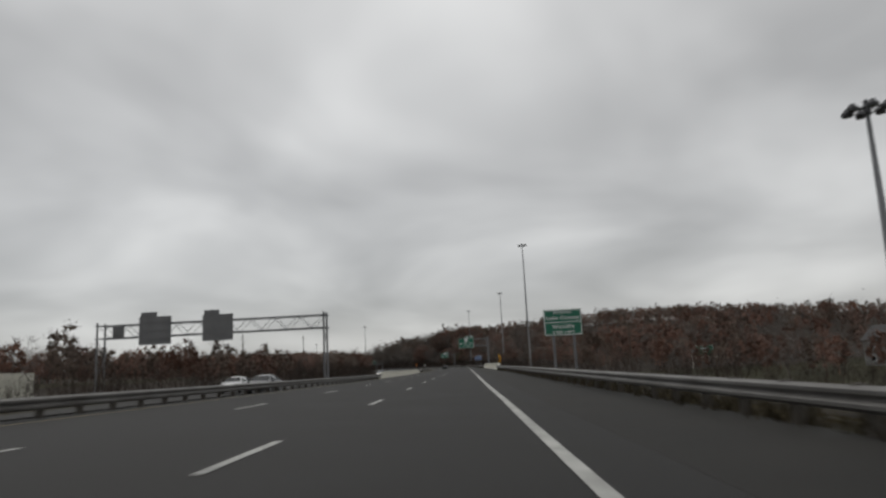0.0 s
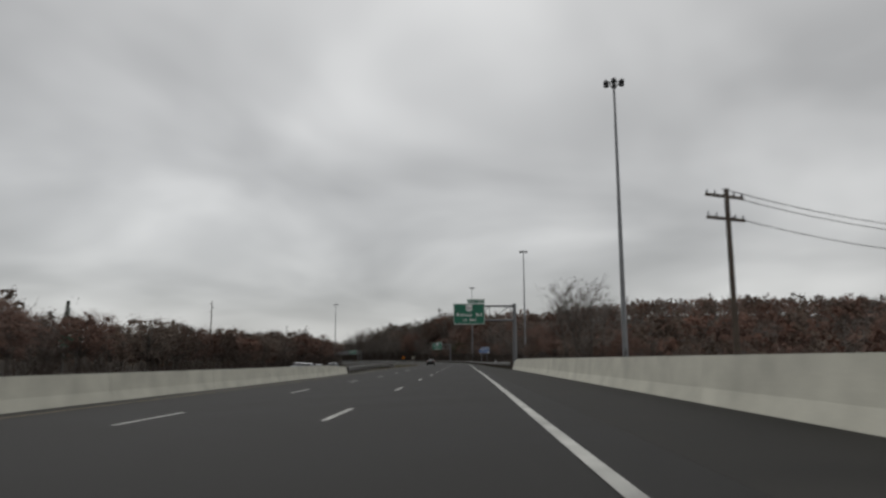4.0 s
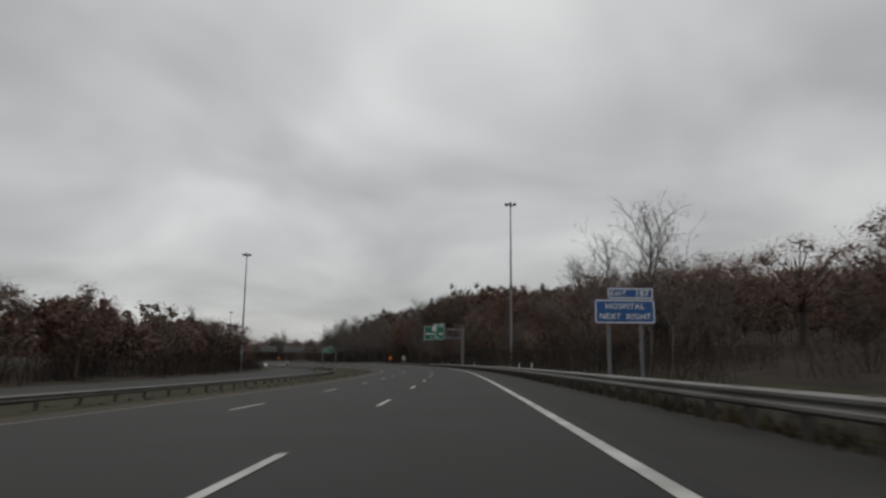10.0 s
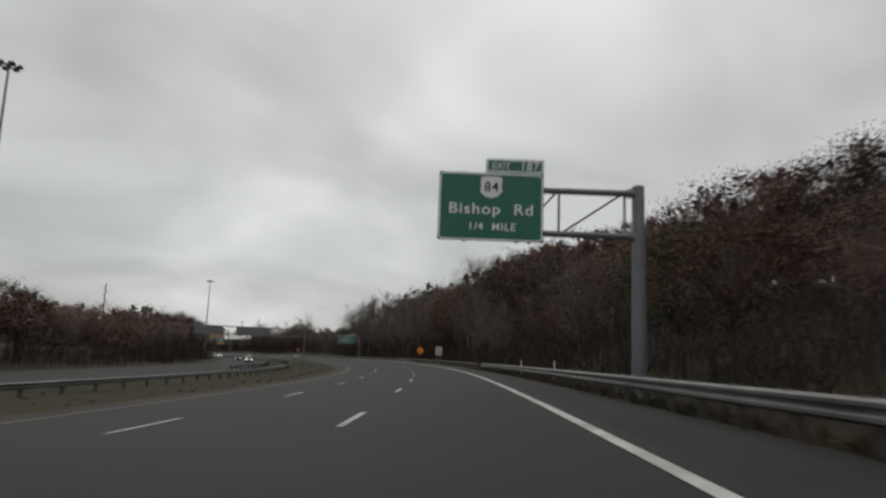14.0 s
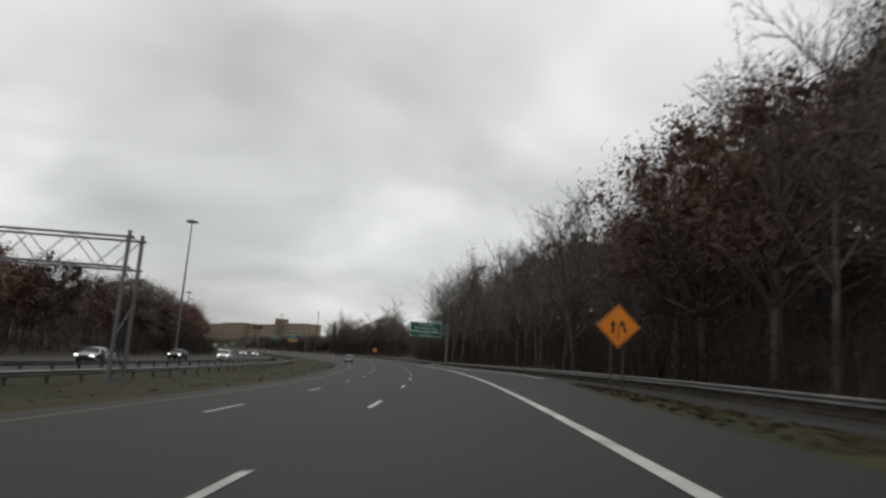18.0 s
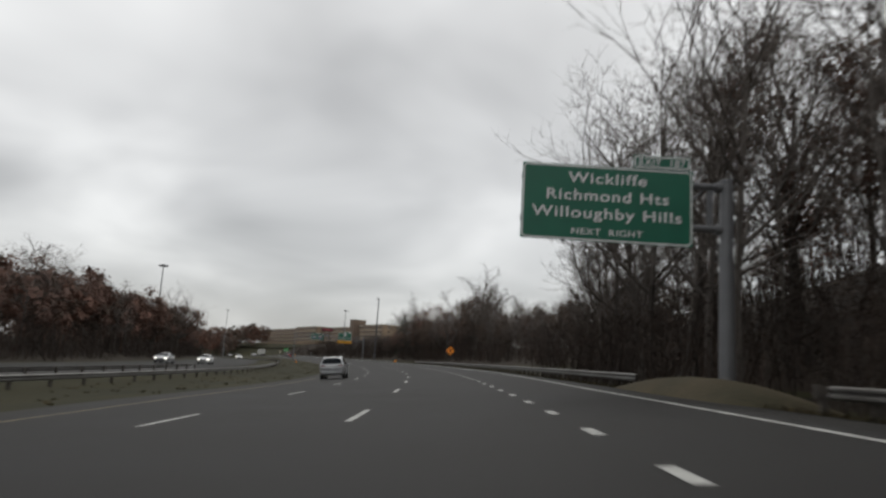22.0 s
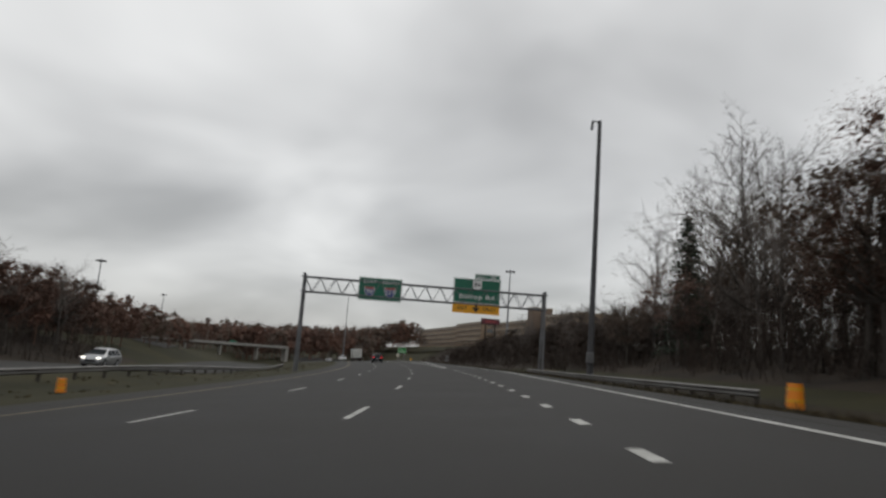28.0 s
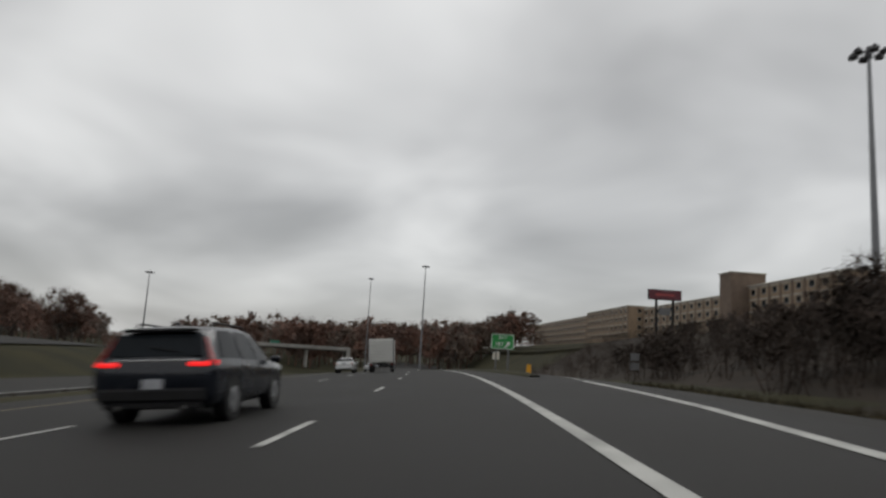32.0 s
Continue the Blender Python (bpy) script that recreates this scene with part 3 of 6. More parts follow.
# ---- writing ----
def text_mesh(name, body, size, mat, width=None):
    cu = bpy.data.curves.new(name, "FONT")
    cu.body, cu.size, cu.align_x, cu.align_y, cu.extrude = body, size, "CENTER", "CENTER", 0.004
    cu.space_character = 1.12
    cu.offset = 0.012 * size
    ob = bpy.data.objects.new(name, cu)
    scene.collection.objects.link(ob)
    me = bpy.data.meshes.new_from_object(ob.evaluated_get(bpy.context.evaluated_depsgraph_get()))
    bpy.data.objects.remove(ob)
    me.materials.clear()
    me.materials.append(M[mat])
    if width:
        xs = [v.co.x for v in me.vertices]
        k = width / (max(xs) - min(xs))
        for v in me.vertices:
            v.co.x *= k
    return me


def lettering(parent, body, x, z, size, mat="white", width=None, y=-0.035):
    """Writing on a face that looks towards -y, one mesh for each letter."""
    me = text_mesh("letter", body, size, mat, width)
    m = Matrix.Translation((x, y, z)) @ Matrix.Rotation(radians(90), 4, "X")
    spans = sorted((min(v.co.x for v in f), max(v.co.x for v in f)) for f in ([me.vertices[i] for i in p.vertices] for p in me.polygons))
    cuts, reach = [-1e9], spans[0][1]
    for lo, hi in spans:
        if lo > reach + 1e-4:
            cuts.append((lo + reach) / 2)
        reach = max(reach, hi)
    cuts.append(1e9)
    for lo, hi in zip(cuts, cuts[1:]):
        bm = bmesh.new()
        bm.from_mesh(me)
        bmesh.ops.delete(bm, geom=[v for v in bm.verts if not lo < v.co.x < hi], context="VERTS")
        share("letter", mesh_of("letter", bm, mat), parent, m)


def panel(parent, name, w, h, x, z, mat, border=True, r=0.18):
    """A sign panel with a raised border, a back sheet and stiffeners, its face at y = 0."""
    p = part(name, outline(bmesh.new(), [(a + x, b + z) for a, b in round_rect(w, h, 0.03, 1)], 0.04), mat, parent)
    part("sign_back", outline(bmesh.new(), [(a + x, b + z) for a, b in round_rect(w - 0.02, h - 0.02, 0.03, 1)], 0.02, Matrix.Translation((0, 0.044, 0))), "back", p)
    if border:
        bm = bmesh.new()
        o, i = round_rect(w - 0.05, h - 0.05, r, 5), round_rect(w - 0.16, h - 0.16, max(r - 0.055, 0.02), 5)
        vo = [bm.verts.new((a + x, -0.012, b + z)) for a, b in o]
        vi = [bm.verts.new((a + x, -0.012, b + z)) for a, b in i]
        for k in range(len(o)):
            bm.faces.new((vo[k], vo[(k + 1) % len(o)], vi[(k + 1) % len(o)], vi[k]))
        part("border", bm, "white", p)
    return p


def route_shield(parent, x, z, s, number):
    pts = [(-.5, .42), (-.3, .5), (.3, .5), (.5, .42), (.46, .1), (.5, -.2), (.3, -.42), (0, -.5), (-.3, -.42), (-.5, -.2), (-.46, .1)]
    p = part("route_shield", outline(bmesh.new(), [(x + a * s, z + b * s) for a, b in pts], 0.02, Matrix.Translation((0, -0.03, 0))), "white", parent)
    lettering(p, number, x, z, s * 0.62, "black")
    return p


def interstate_shield(parent, x, z, s, number):
    pts = [(-.46, .46), (-.2, .40), (0, .46), (.2, .40), (.46, .46), (.5, .1), (.38, -.25), (0, -.52), (-.38, -.25), (-.5, .1)]
    p = part("route_shield", outline(bmesh.new(), [(x + a * s, z + b * s) for a, b in pts], 0.02, Matrix.Translation((0, -0.03, 0))), "white", parent)
    q = [(a * .93, b * .93) for a, b in pts]
    part("shield_field", outline(bmesh.new(), [(x + a * s, z + b * s) for a, b in q if b < .2] + [(x + .45 * s, z + .22 * s), (x - .45 * s, z + .22 * s)], 0.01, Matrix.Translation((0, -0.036, 0))), "navy", p)
    part("shield_crown", outline(bmesh.new(), [(x - .45 * s, z + .25 * s), (x + .45 * s, z + .25 * s), (x + .43 * s, z + .42 * s), (x - .43 * s, z + .42 * s)], 0.01, Matrix.Translation((0, -0.036, 0))), "red", p)
    lettering(p, number, x, z - 0.04 * s, s * 0.5, "white", y=-0.046)
    return p


def stretch_tubes(bm, pts, r, n=8):
    for a, b in zip(pts, pts[1:]):
        tube(bm, a, b, r, n=n)
    return bm


# ---- cantilever signs ----
def cantilever(s, post_d, w, h, x0, bottom, top_arm, low_arm, label):
    """A bent post with two arms; returns the thing and its panel centre. x is measured from the post."""
    g = empty("cantilever_sign", place(s, post_d), label, "motorway sign", "overhead signs")
    base = g.matrix_world.translation.z
    bot, ta, la = bottom - base, top_arm - base, low_arm - base
    part("post", tube(bmesh.new(), (0, 0.25, -0.6), (0, 0.25, ta + 0.25), 0.30, 0.24, 12), "gantry", g)
    part("base_plate", box(bmesh.new(), (0, 0.25, 0.1), (0.9, 0.9, 0.25), 0.04), "concrete", g)
    part("post_cap", tube(bmesh.new(), (0, 0.25, ta + 0.25), (0, 0.25, ta + 0.32), 0.27, 0.2, 12), "gantry", g)
    for z in (ta, la):
        part("arm", tube(bmesh.new(), (x0, 0.25, z), (0, 0.25, z), 0.11, 0.14, 8), "gantry", g)
        part("arm_collar", tube(bmesh.new(), (-0.42, 0.25, z), (0.1, 0.25, z), 0.2, 0.2, 10), "gantry", g)
    near = x0 + w
    xs = np.linspace(near + 0.15, -0.55, 3)
    for k, x in enumerate(xs):
        if k != 1:
            part("strut", tube(bmesh.new(), (x + (0.5 if k == 0 else 0), 0.25, la), (x + (0.5 if k == 0 else 0), 0.25, ta), 0.05, n=6), "gantry", g)
    part("brace", tube(bmesh.new(), (near + 0.7, 0.25, la), (-0.6, 0.25, ta), 0.045, n=6), "gantry", g)
    part("brace", tube(bmesh.new(), (near - 0.4, 0.25, la + 0.35 * (ta - la)), (near + 0.6, 0.25, ta), 0.045, n=6), "gantry", g)
    for x in (x0 + 0.25 * w, x0 + 0.75 * w):
        part("hanger", box(bmesh.new(), (x, 0.12, bot + h / 2), (0.08, 0.1, h + 0.1)), "back", g)
    return g, x0 + w / 2, bot + h / 2


def bishop_sign(s, post_d, x_left, bottom, distance, label, ta, la):
    g, cx, cz = cantilever(s, post_d, 4.15, 2.75, x_left - post_d, bottom, ta, la, label)
    p = panel(g, "sign_panel", 4.15, 2.75, cx, cz, "green")
    t = panel(g, "exit_tab", 2.3, 0.56, cx + 0.92, cz + 1.68, "green", r=0.08)
    lettering(t, "EXIT", cx + 0.36, cz + 1.66, 0.33)
    lettering(t, "187", cx + 1.5, cz + 1.68, 0.46)
    route_shield(p, cx, cz + 0.78, 0.88, "84")
    lettering(p, "Bishop  Rd", cx, cz - 0.12, 0.60, width=3.3)
    lettering(p, distance, cx + 0.05, cz - 0.82, 0.42, width=1.8)
    return g


bishop_sign(196.7, 7.0, -1.12, 5.72, "1/2  MILE", "green overhead exit sign on a grey cantilever post", 8.15, 6.25)
bishop_sign(412.5, 7.35, -0.62, 5.68, "1/4  MILE", "green overhead exit sign on a cantilever before brown woods", 7.85, 6.1)
g, cx, cz = cantilever(641, 10.3, 6.3, 2.85, 2.65 - 10.3, 5.72, 8.1, 6.5, "wide green destination sign on a cantilever beside bare trees")
p = panel(g, "sign_panel", 6.3, 2.85, cx, cz, "green")
t = panel(g, "exit_tab", 2.1, 0.5, cx + 2.0, cz + 1.70, "green", r=0.08)
lettering(t, "EXIT  187", cx + 2.0, cz + 1.68, 0.36, width=1.7)
for k, (txt, wid) in enumerate((("Wickliffe", 2.9), ("Richmond Hts", 4.5), ("Willoughby Hills", 5.5))):
    lettering(p, txt, cx, cz + 0.92 - 0.66 * k, 0.56, width=wid)
lettering(p, "NEXT  RIGHT", cx, cz - 1.09, 0.32, width=2.6)


# ---- full-span gantries ----
def lattice_gantry(s, d0, d1, z0, z1, foot_l, foot_r, label, n=14, turn=0.0, deep=0.9, splay=0.9):
    m = Matrix.Translation(at(s, d0, 0)) @ Matrix.Rotation(float(heading(s)) + radians(turn), 4, "Z")
    m.translation.z = 0
    g = empty("sign_gantry", m, label, "sign gantry", "overhead signs")
    w = d1 - d0
    for y in (0.0, deep):
        for z in (z0, z1):
            part("chord", tube(bmesh.new(), (-0.3, y, z), (w + 0.3, y, z), 0.065, n=8), "gantry", g)
    xs = np.linspace(0, w, n + 1)
    for y in (0.0, deep):
        for k in range(n):
            a, b = ((xs[k], y, z0), (xs[k + 1], y, z1)) if k % 2 else ((xs[k], y, z1), (xs[k + 1], y, z0))
            part("lattice_bar", tube(bmesh.new(), a, b, 0.03, n=5), "gantry", g)
    for k in range(0, n + 1, 2):
        for z in (z0, z1):
            part("cross_bar", tube(bmesh.new(), (xs[k], 0, z), (xs[k], deep, z), 0.03, n=5), "gantry", g)
    for x, foot, lean in ((-0.05, foot_l, -0.0), (w + 0.05, foot_r, 0.0)):
        for y in (0.0, deep):
            part("leg", tube(bmesh.new(), (x + lean, y + (y - deep / 2) * splay, foot - 0.4), (x, y, z1 + 0.35), 0.11, n=10), "gantry", g)
        zz_ = np.linspace(foot + 0.5, z0, 4)
        for k in range(3):
            # the braces run from leg to leg, which draw together upwards
            w0, w1 = (deep / 2 * (1 + splay * (1 - (zz_[q] - foot) / (z1 - foot))) for q in (k, k + 1))
            y0, y1 = (deep / 2 - w0, deep / 2 + w1) if k % 2 else (deep / 2 + w0, deep / 2 - w1)
            part("leg_brace", tube(bmesh.new(), (x, y0, zz_[k]), (x, y1, zz_[k + 1]), 0.035, n=6), "gantry", g)
    return g


g = lattice_gantry(852.8, -12.0, 10.9, 6.45, 7.85, -1.3, 0.6, "steel lattice gantry spanning the lanes with two green signs", 32)
x = 12.3 - 3.15 - 2.0
p = panel(g, "sign_panel", 4.1, 2.15, x, 7.15, "green")
lettering(p, "EAST", x - 1.0, 7.82, 0.38, width=1.2)
lettering(p, "SOUTH", x + 0.95, 7.82, 0.38, width=1.5)
interstate_shield(p, x - 1.0, 6.9, 1.0, "90")
interstate_shield(p, x + 0.95, 6.9, 1.1, "271")
x = 12.3 + 1.6 + 2.45
p = panel(g, "sign_panel", 4.5, 2.35, x, 7.7, "green")
t = panel(g, "exit_tab", 2.4, 0.5, x + 0.95, 9.15, "green", r=0.08)
lettering(t, "EXIT", x + 0.3, 9.13, 0.3)
lettering(t, "187", x + 1.5, 9.15, 0.4)
route_shield(p, x, 8.3, 0.9, "84")
lettering(p, "Bishop Rd", x, 7.15, 0.58, width=3.3)
q = panel(g, "exit_only_panel", 4.5, 0.95, x, 6.05, "yellow", border=False)
lettering(q, "EXIT", x - 1.3, 6.05, 0.42, "black")
lettering(q, "ONLY", x + 1.3, 6.05, 0.42, "black")
part("arrow", outline(bmesh.new(), [(x + a, 6.05 + b) for a, b in ((-.1, .35), (.1, .35), (.1, .05), (.38, .12), (0, -.36), (-.38, .12), (-.1, .05))], 0.015, Matrix.Translation((0, -0.03, 0))), "black", q)

for s, d0, d1, z0, z1, fl, fr, n, label, signs in (
    (76, -40.5, -15.3, 5.9, 7.3, -1.2, -1.0, 18, "grey lattice gantry over the oncoming lanes with blank sign backs", ((6.5, 3.6, 3.1), (13.5, 3.4, 2.9), (2.4, 1.3, 1.2))),
    (540, -45.0, -17.0, 4.75, 6.4, -1.6, -1.4, 18, "grey lattice gantry over the oncoming lanes seen from behind", ((8.2, 5.7, 1.75), (17.2, 7.0, 1.8))),
):
    g = lattice_gantry(s, d0, d1, z0, z1, fl, fr, label, n, deep=1.7, splay=0.1)
    for x, w, h in signs:
        p = part("sign_back", box(bmesh.new(), (x, -0.12, (z0 + z1) / 2 - 0.1), (w, 0.05, h), 0.01), "back", g)
        for k in range(3):
            part("stiffener", box(bmesh.new(), (x, -0.17, (z0 + z1) / 2 - 0.1 + (k - 1) * h * 0.3), (w - 0.1, 0.05, 0.07)), "back", p)
        if w > 2 and h > 2.5:
            part("exit_tab_back", box(bmesh.new(), (x - w * 0.2, -0.12, (z0 + z1) / 2 - 0.1 + h / 2 + 0.25), (w * 0.5, 0.05, 0.5), 0.01), "back", p)


# ---- ground-mounted signs ----
def post_sign(name, s, d, w, h, z_bottom, mat, label, posts=2, border=True, r=0.12, post_mat="gantry", post_r=0.07, turn=0.0):
    g = empty(name, place(s, d, 0, turn), label, "road sign")
    base = g.matrix_world.translation.z
    zb = z_bottom - base
    p = panel(g, "sign_panel", w, h, 0, zb + h / 2, mat, border, r)
    for k in range(posts):
        x = 0 if posts == 1 else (-0.27 + 0.54 * k) * w
        part("post", box(bmesh.new(), (x, 0.12, (zb + h) / 2 - 0.4), (post_r * 2, post_r * 1.6, zb + h + 0.6), 0.01), post_mat, g)
    return g, p, zb + h / 2


g, p, cz = post_sign("county_sign", 55.5, 8.05, 3.0, 2.05, 2.95, "green", "green county line sign on two steel posts", post_r=0.09)
part("divider", box(bmesh.new(), (0, -0.012, cz + 0.02), (2.95, 0.02, 0.05)), "white", p)
lettering(p, "ENTERING", 0, cz + 0.78, 0.26, width=1.45)
lettering(p, "Lake County", 0, cz + 0.36, 0.42, width=2.6)
lettering(p, "Wickliffe", 0, cz - 0.34, 0.42, width=1.75)
lettering(p, "CORP LIMIT", 0, cz - 0.78, 0.26, width=1.8)

g, p, cz = post_sign("hospital_sign", 304, 8.25, 2.95, 1.18, 3.0, "blue", "blue hospital direction sign on two steel posts", post_r=0.08)
t = panel(g, "exit_tab", 2.25, 0.56, 0.3, cz + 0.89, "blue", r=0.06)
lettering(t, "EXIT", -0.3, cz + 0.88, 0.34)
lettering(t, "187", 0.85, cz + 0.88, 0.42)
lettering(p, "HOSPITAL", 0, cz + 0.24, 0.38, width=1.9)
lettering(p, "NEXT  RIGHT", 0, cz - 0.26, 0.38, width=2.5)

g, p, cz = post_sign("speed_limit_sign", 504.5, 6.1, 1.05, 1.42, 1.8, "cream", "cream speed limit sign on two posts before the rail", r=0.06)
lettering(p, "SPEED", 0, cz + 0.46, 0.27, "black", width=0.72)
lettering(p, "LIMIT", 0, cz + 0.14, 0.25, "black", width=0.66)
lettering(p, "60", 0, cz - 0.32, 0.62, "black", width=0.72)


def diamond_sign(s, d, z, size, label, arrows):
    g = empty("warning_sign", place(s, d), label, "warning sign", "orange work signs")
    zc = z - g.matrix_world.translation.z
    k = size / math.sqrt(2)
    p = part("sign_panel", outline(bmesh.new(), [(0, zc - k), (k, zc), (0, zc + k), (-k, zc)], 0.03), "orange", g)
    bm = bmesh.new()
    o = [bm.verts.new((a * k * 0.95, -0.01, zc + b * k * 0.95)) for a, b in ((0, -1), (1, 0), (0, 1), (-1, 0))]
    i = [bm.verts.new((a * k * 0.90, -0.01, zc + b * k * 0.90)) for a, b in ((0, -1), (1, 0), (0, 1), (-1, 0))]
    for n in range(4):
        bm.faces.new((o[n], o[(n + 1) % 4], i[(n + 1) % 4], i[n]))
    part("border", bm, "black", p)
    if arrows:
        head = [(-.045, -.26), (.045, -.26), (.045, .06), (.13, .06), (0, .28), (-.13, .06), (-.045, .06)]
        for x0, z0, lean in ((-0.22, -0.04, 0.0), (0.20, 0.0, 0.42)):
            c, sn = math.cos(lean), math.sin(lean)
            part("arrow", outline(bmesh.new(), [((x0 + a * c - b * sn) * size * .78, zc + (z0 + a * sn + b * c) * size * .78) for a, b in head], 0.01, Matrix.Translation((0, -0.014, 0))), "black", p)
        part("lane_line", box(bmesh.new(), (0, -0.01, zc - 0.16 * size), (0.03, 0.01, 0.5 * size)), "black", p)
    else:
        bm = bmesh.new()
        for n in range(3):
            box(bm, (0, -0.012, zc + (0.16 - 0.16 * n) * size), (size * (0.5 - 0.08 * n), 0.012, size * 0.07))
        part("illegible_writing", bm, "black", p)
    for x in (-0.22, 0.22):
        part("post", box(bmesh.new(), (x, 0.08, (zc) / 2 - 0.2), (0.07, 0.07, zc + 0.4)), "post", g)
    return g


diamond_sign(528, 6.3, 2.75, 1.15, "orange diamond lane-merge work sign beside the shoulder", True)
diamond_sign(742, 11.05, 3.35, 1.2, "orange diamond work sign in front of brown woods", False)

# hazard marker at the bridge end
g = empty("object_marker", place(103, 5.25), "black and yellow striped hazard marker at the bridge end", "hazard marker")
zb = 1.25 - g.matrix_world.translation.z
p = part("panel", box(bmesh.new(), (0, 0, zb + 0.5), (0.34, 0.02, 1.0), 0.005), "yellow", g)
for k in range(4):
    z = zb + 0.02 + 0.25 * k
    part("stripe", outline(bmesh.new(), [(-0.165, z), (0.165, z + 0.18 if k < 4 else z), (0.165, min(z + 0.30, zb + 0.99)), (-0.165, z + 0.12)], 0.006, Matrix.Translation((0, -0.02, 0))), "black", p)
part("post", box(bmesh.new(), (0, 0.03, zb / 2), (0.06, 0.04, zb + 0.6)), "post", g)


# ---- high-mast lights ----
def lamp_ring(g, z, n=6, r=0.95):
    ring = empty_child("lamp_ring", g, z)
    bm = bmesh.new()
    for k in range(16):
        a, b = 2 * math.pi * k / 16, 2 * math.pi * (k + 1) / 16
        tube(bm, (r * 0.7 * math.cos(a), r * 0.7 * math.sin(a), 0), (r * 0.7 * math.cos(b), r * 0.7 * math.sin(b), 0), 0.05, n=5)
    part("hoop", bm, "lamp", ring)
    for k in range(n):
        a = 2 * math.pi * k / n + 0.3
        c = Vector((r * math.cos(a), r * math.sin(a), 0))
        bm = tube(bmesh.new(), c + Vector((0, 0, 0.28)), c + Vector((0, 0, 0.05)), 0.12, 0.3, 10)
        tube(bm, c + Vector((0, 0, 0.05)), c + Vector((0, 0, -0.12)), 0.3, 0.27, 10)
        tube(bm, c + Vector((0, 0, 0.1)), Vector((0, 0, 0.1)), 0.04, n=5)
        lum = part("luminaire", bm, "lamp", ring)
    return ring


def empty_child(name, parent, z):
    bm = tube(bmesh.new(), (0, 0, -0.25), (0, 0, 0.55), 0.22, 0.12, 10)
    ob = part(name, bm, "lamp", parent)
    ob.location.z = z
    return ob


def high_mast(s, d, top, label, r0=0.30):
    base = at(s, d).z
    g = empty("light_mast", place(s, d), label, "light mast", "high-mast lights")
    h = top - base
    cuts = [(-0.3, r0), (h * 0.36, r0 * 0.76), (h * 0.7, r0 * 0.54), (h, r0 * 0.36)]
    for (a, ra), (b, rb) in zip(cuts, cuts[1:]):
        part("mast_section", tube(bmesh.new(), (0, 0, a - (0.3 if a > 0 else 0)), (0, 0, b), ra * 1.03, rb, 12), "pole", g)
    part("base_flange", tube(bmesh.new(), (0, 0, -0.1), (0, 0, 0.12), r0 * 1.7, r0 * 1.7, 12), "concrete", g)
    lamp_ring(g, h)
    return g


for s, d, top in ((35.7, 22.2, 13.3), (176, 16.7, 30.6), (289, 18.0, 29.9), (401, 15.2, 31.8), (944, 27.9, 22.6), (1106, 5.8, 27), (1179, -11.9, 29.8)):
    high_mast(s, d, top, "tall tapered grey light mast beside the carriageway")
for s, d, top in ((453, -42.8, 28), (649, -42.8, 25.4), (802, -50.0, 20.6), (964, -66.7, 18.1), (1102, -72.4, 19.4)):
    high_mast(s, d, top, "tall grey light mast across the oncoming lanes")


# ---- utility poles and wires ----
def utility_pole(s, d, top, label, arms=2, r=0.16):
    g = empty("utility_pole", place(s, d, 0, 25), label, "utility pole")
    h = top - g.matrix_world.translation.z
    part("pole", tube(bmesh.new(), (0, 0, -0.3), (0, 0, h), r, r * 0.7, 10), "wood_pole", g)
    if arms == 1:
        for k, x in enumerate((-0.45, 0.5, -0.5, 0.4)):
            z = h - 0.9 - 1.0 * k
            a = part("bracket", tube(bmesh.new(), (0, 0, z), (x, 0, z + 0.05), 0.045, n=6), "wood_pole", g)
            part("insulator", tube(bmesh.new(), (x, 0, z), (x, 0, z + 0.28), 0.07, 0.05, 6), "lamp", a)
    for k in range(arms if arms > 1 else 0):
        z = h - 0.35 - 1.1 * k
        a = part("cross_arm", box(bmesh.new(), (0, 0.12, z), (2.4, 0.1, 0.14), 0.01), "wood_pole", g)
        for x in (-1.1, -0.6, 0.6, 1.1):
            part("insulator", tube(bmesh.new(), (x, 0.12, z + 0.07), (x, 0.12, z + 0.26), 0.05, 0.03, 6), "lamp", a)
    return g


utility_pole(137, 12.7, 9.1, "dark wooden utility pole with two cross arms")
utility_pole(143, 34, 7.9, "dark wooden utility pole beyond the bridge", 2)
utility_pole(171, -54.3, 11.3, "slim wooden utility pole among low trees", 1)
utility_pole(284, -63.7, 16.3, "slim wooden utility pole rising above trees", 1)
utility_pole(560, -62, 15.5, "slim wooden utility pole rising above trees", 1)
bm = bmesh.new()
a, b = at(137, 12.7), at(143, 34)
a.z, b.z = 8.9, 7.7
for off, dz in ((-1.0, 0.0), (1.0, 0.0), (0.4, -1.1)):
    last = None
    for k in range(13):
        u = k / 12
        p_ = a.lerp(b, u) + Vector((off * 0.5, off * 0.8, dz - 3.0 * u * (1 - u)))
        if last is not None:
            tube(bm, last, p_, 0.022, n=4, cap=False)
        last = p_
tagged(part("overhead_wires", bm, "wire"), "sagging black overhead wires between utility poles", "wires")

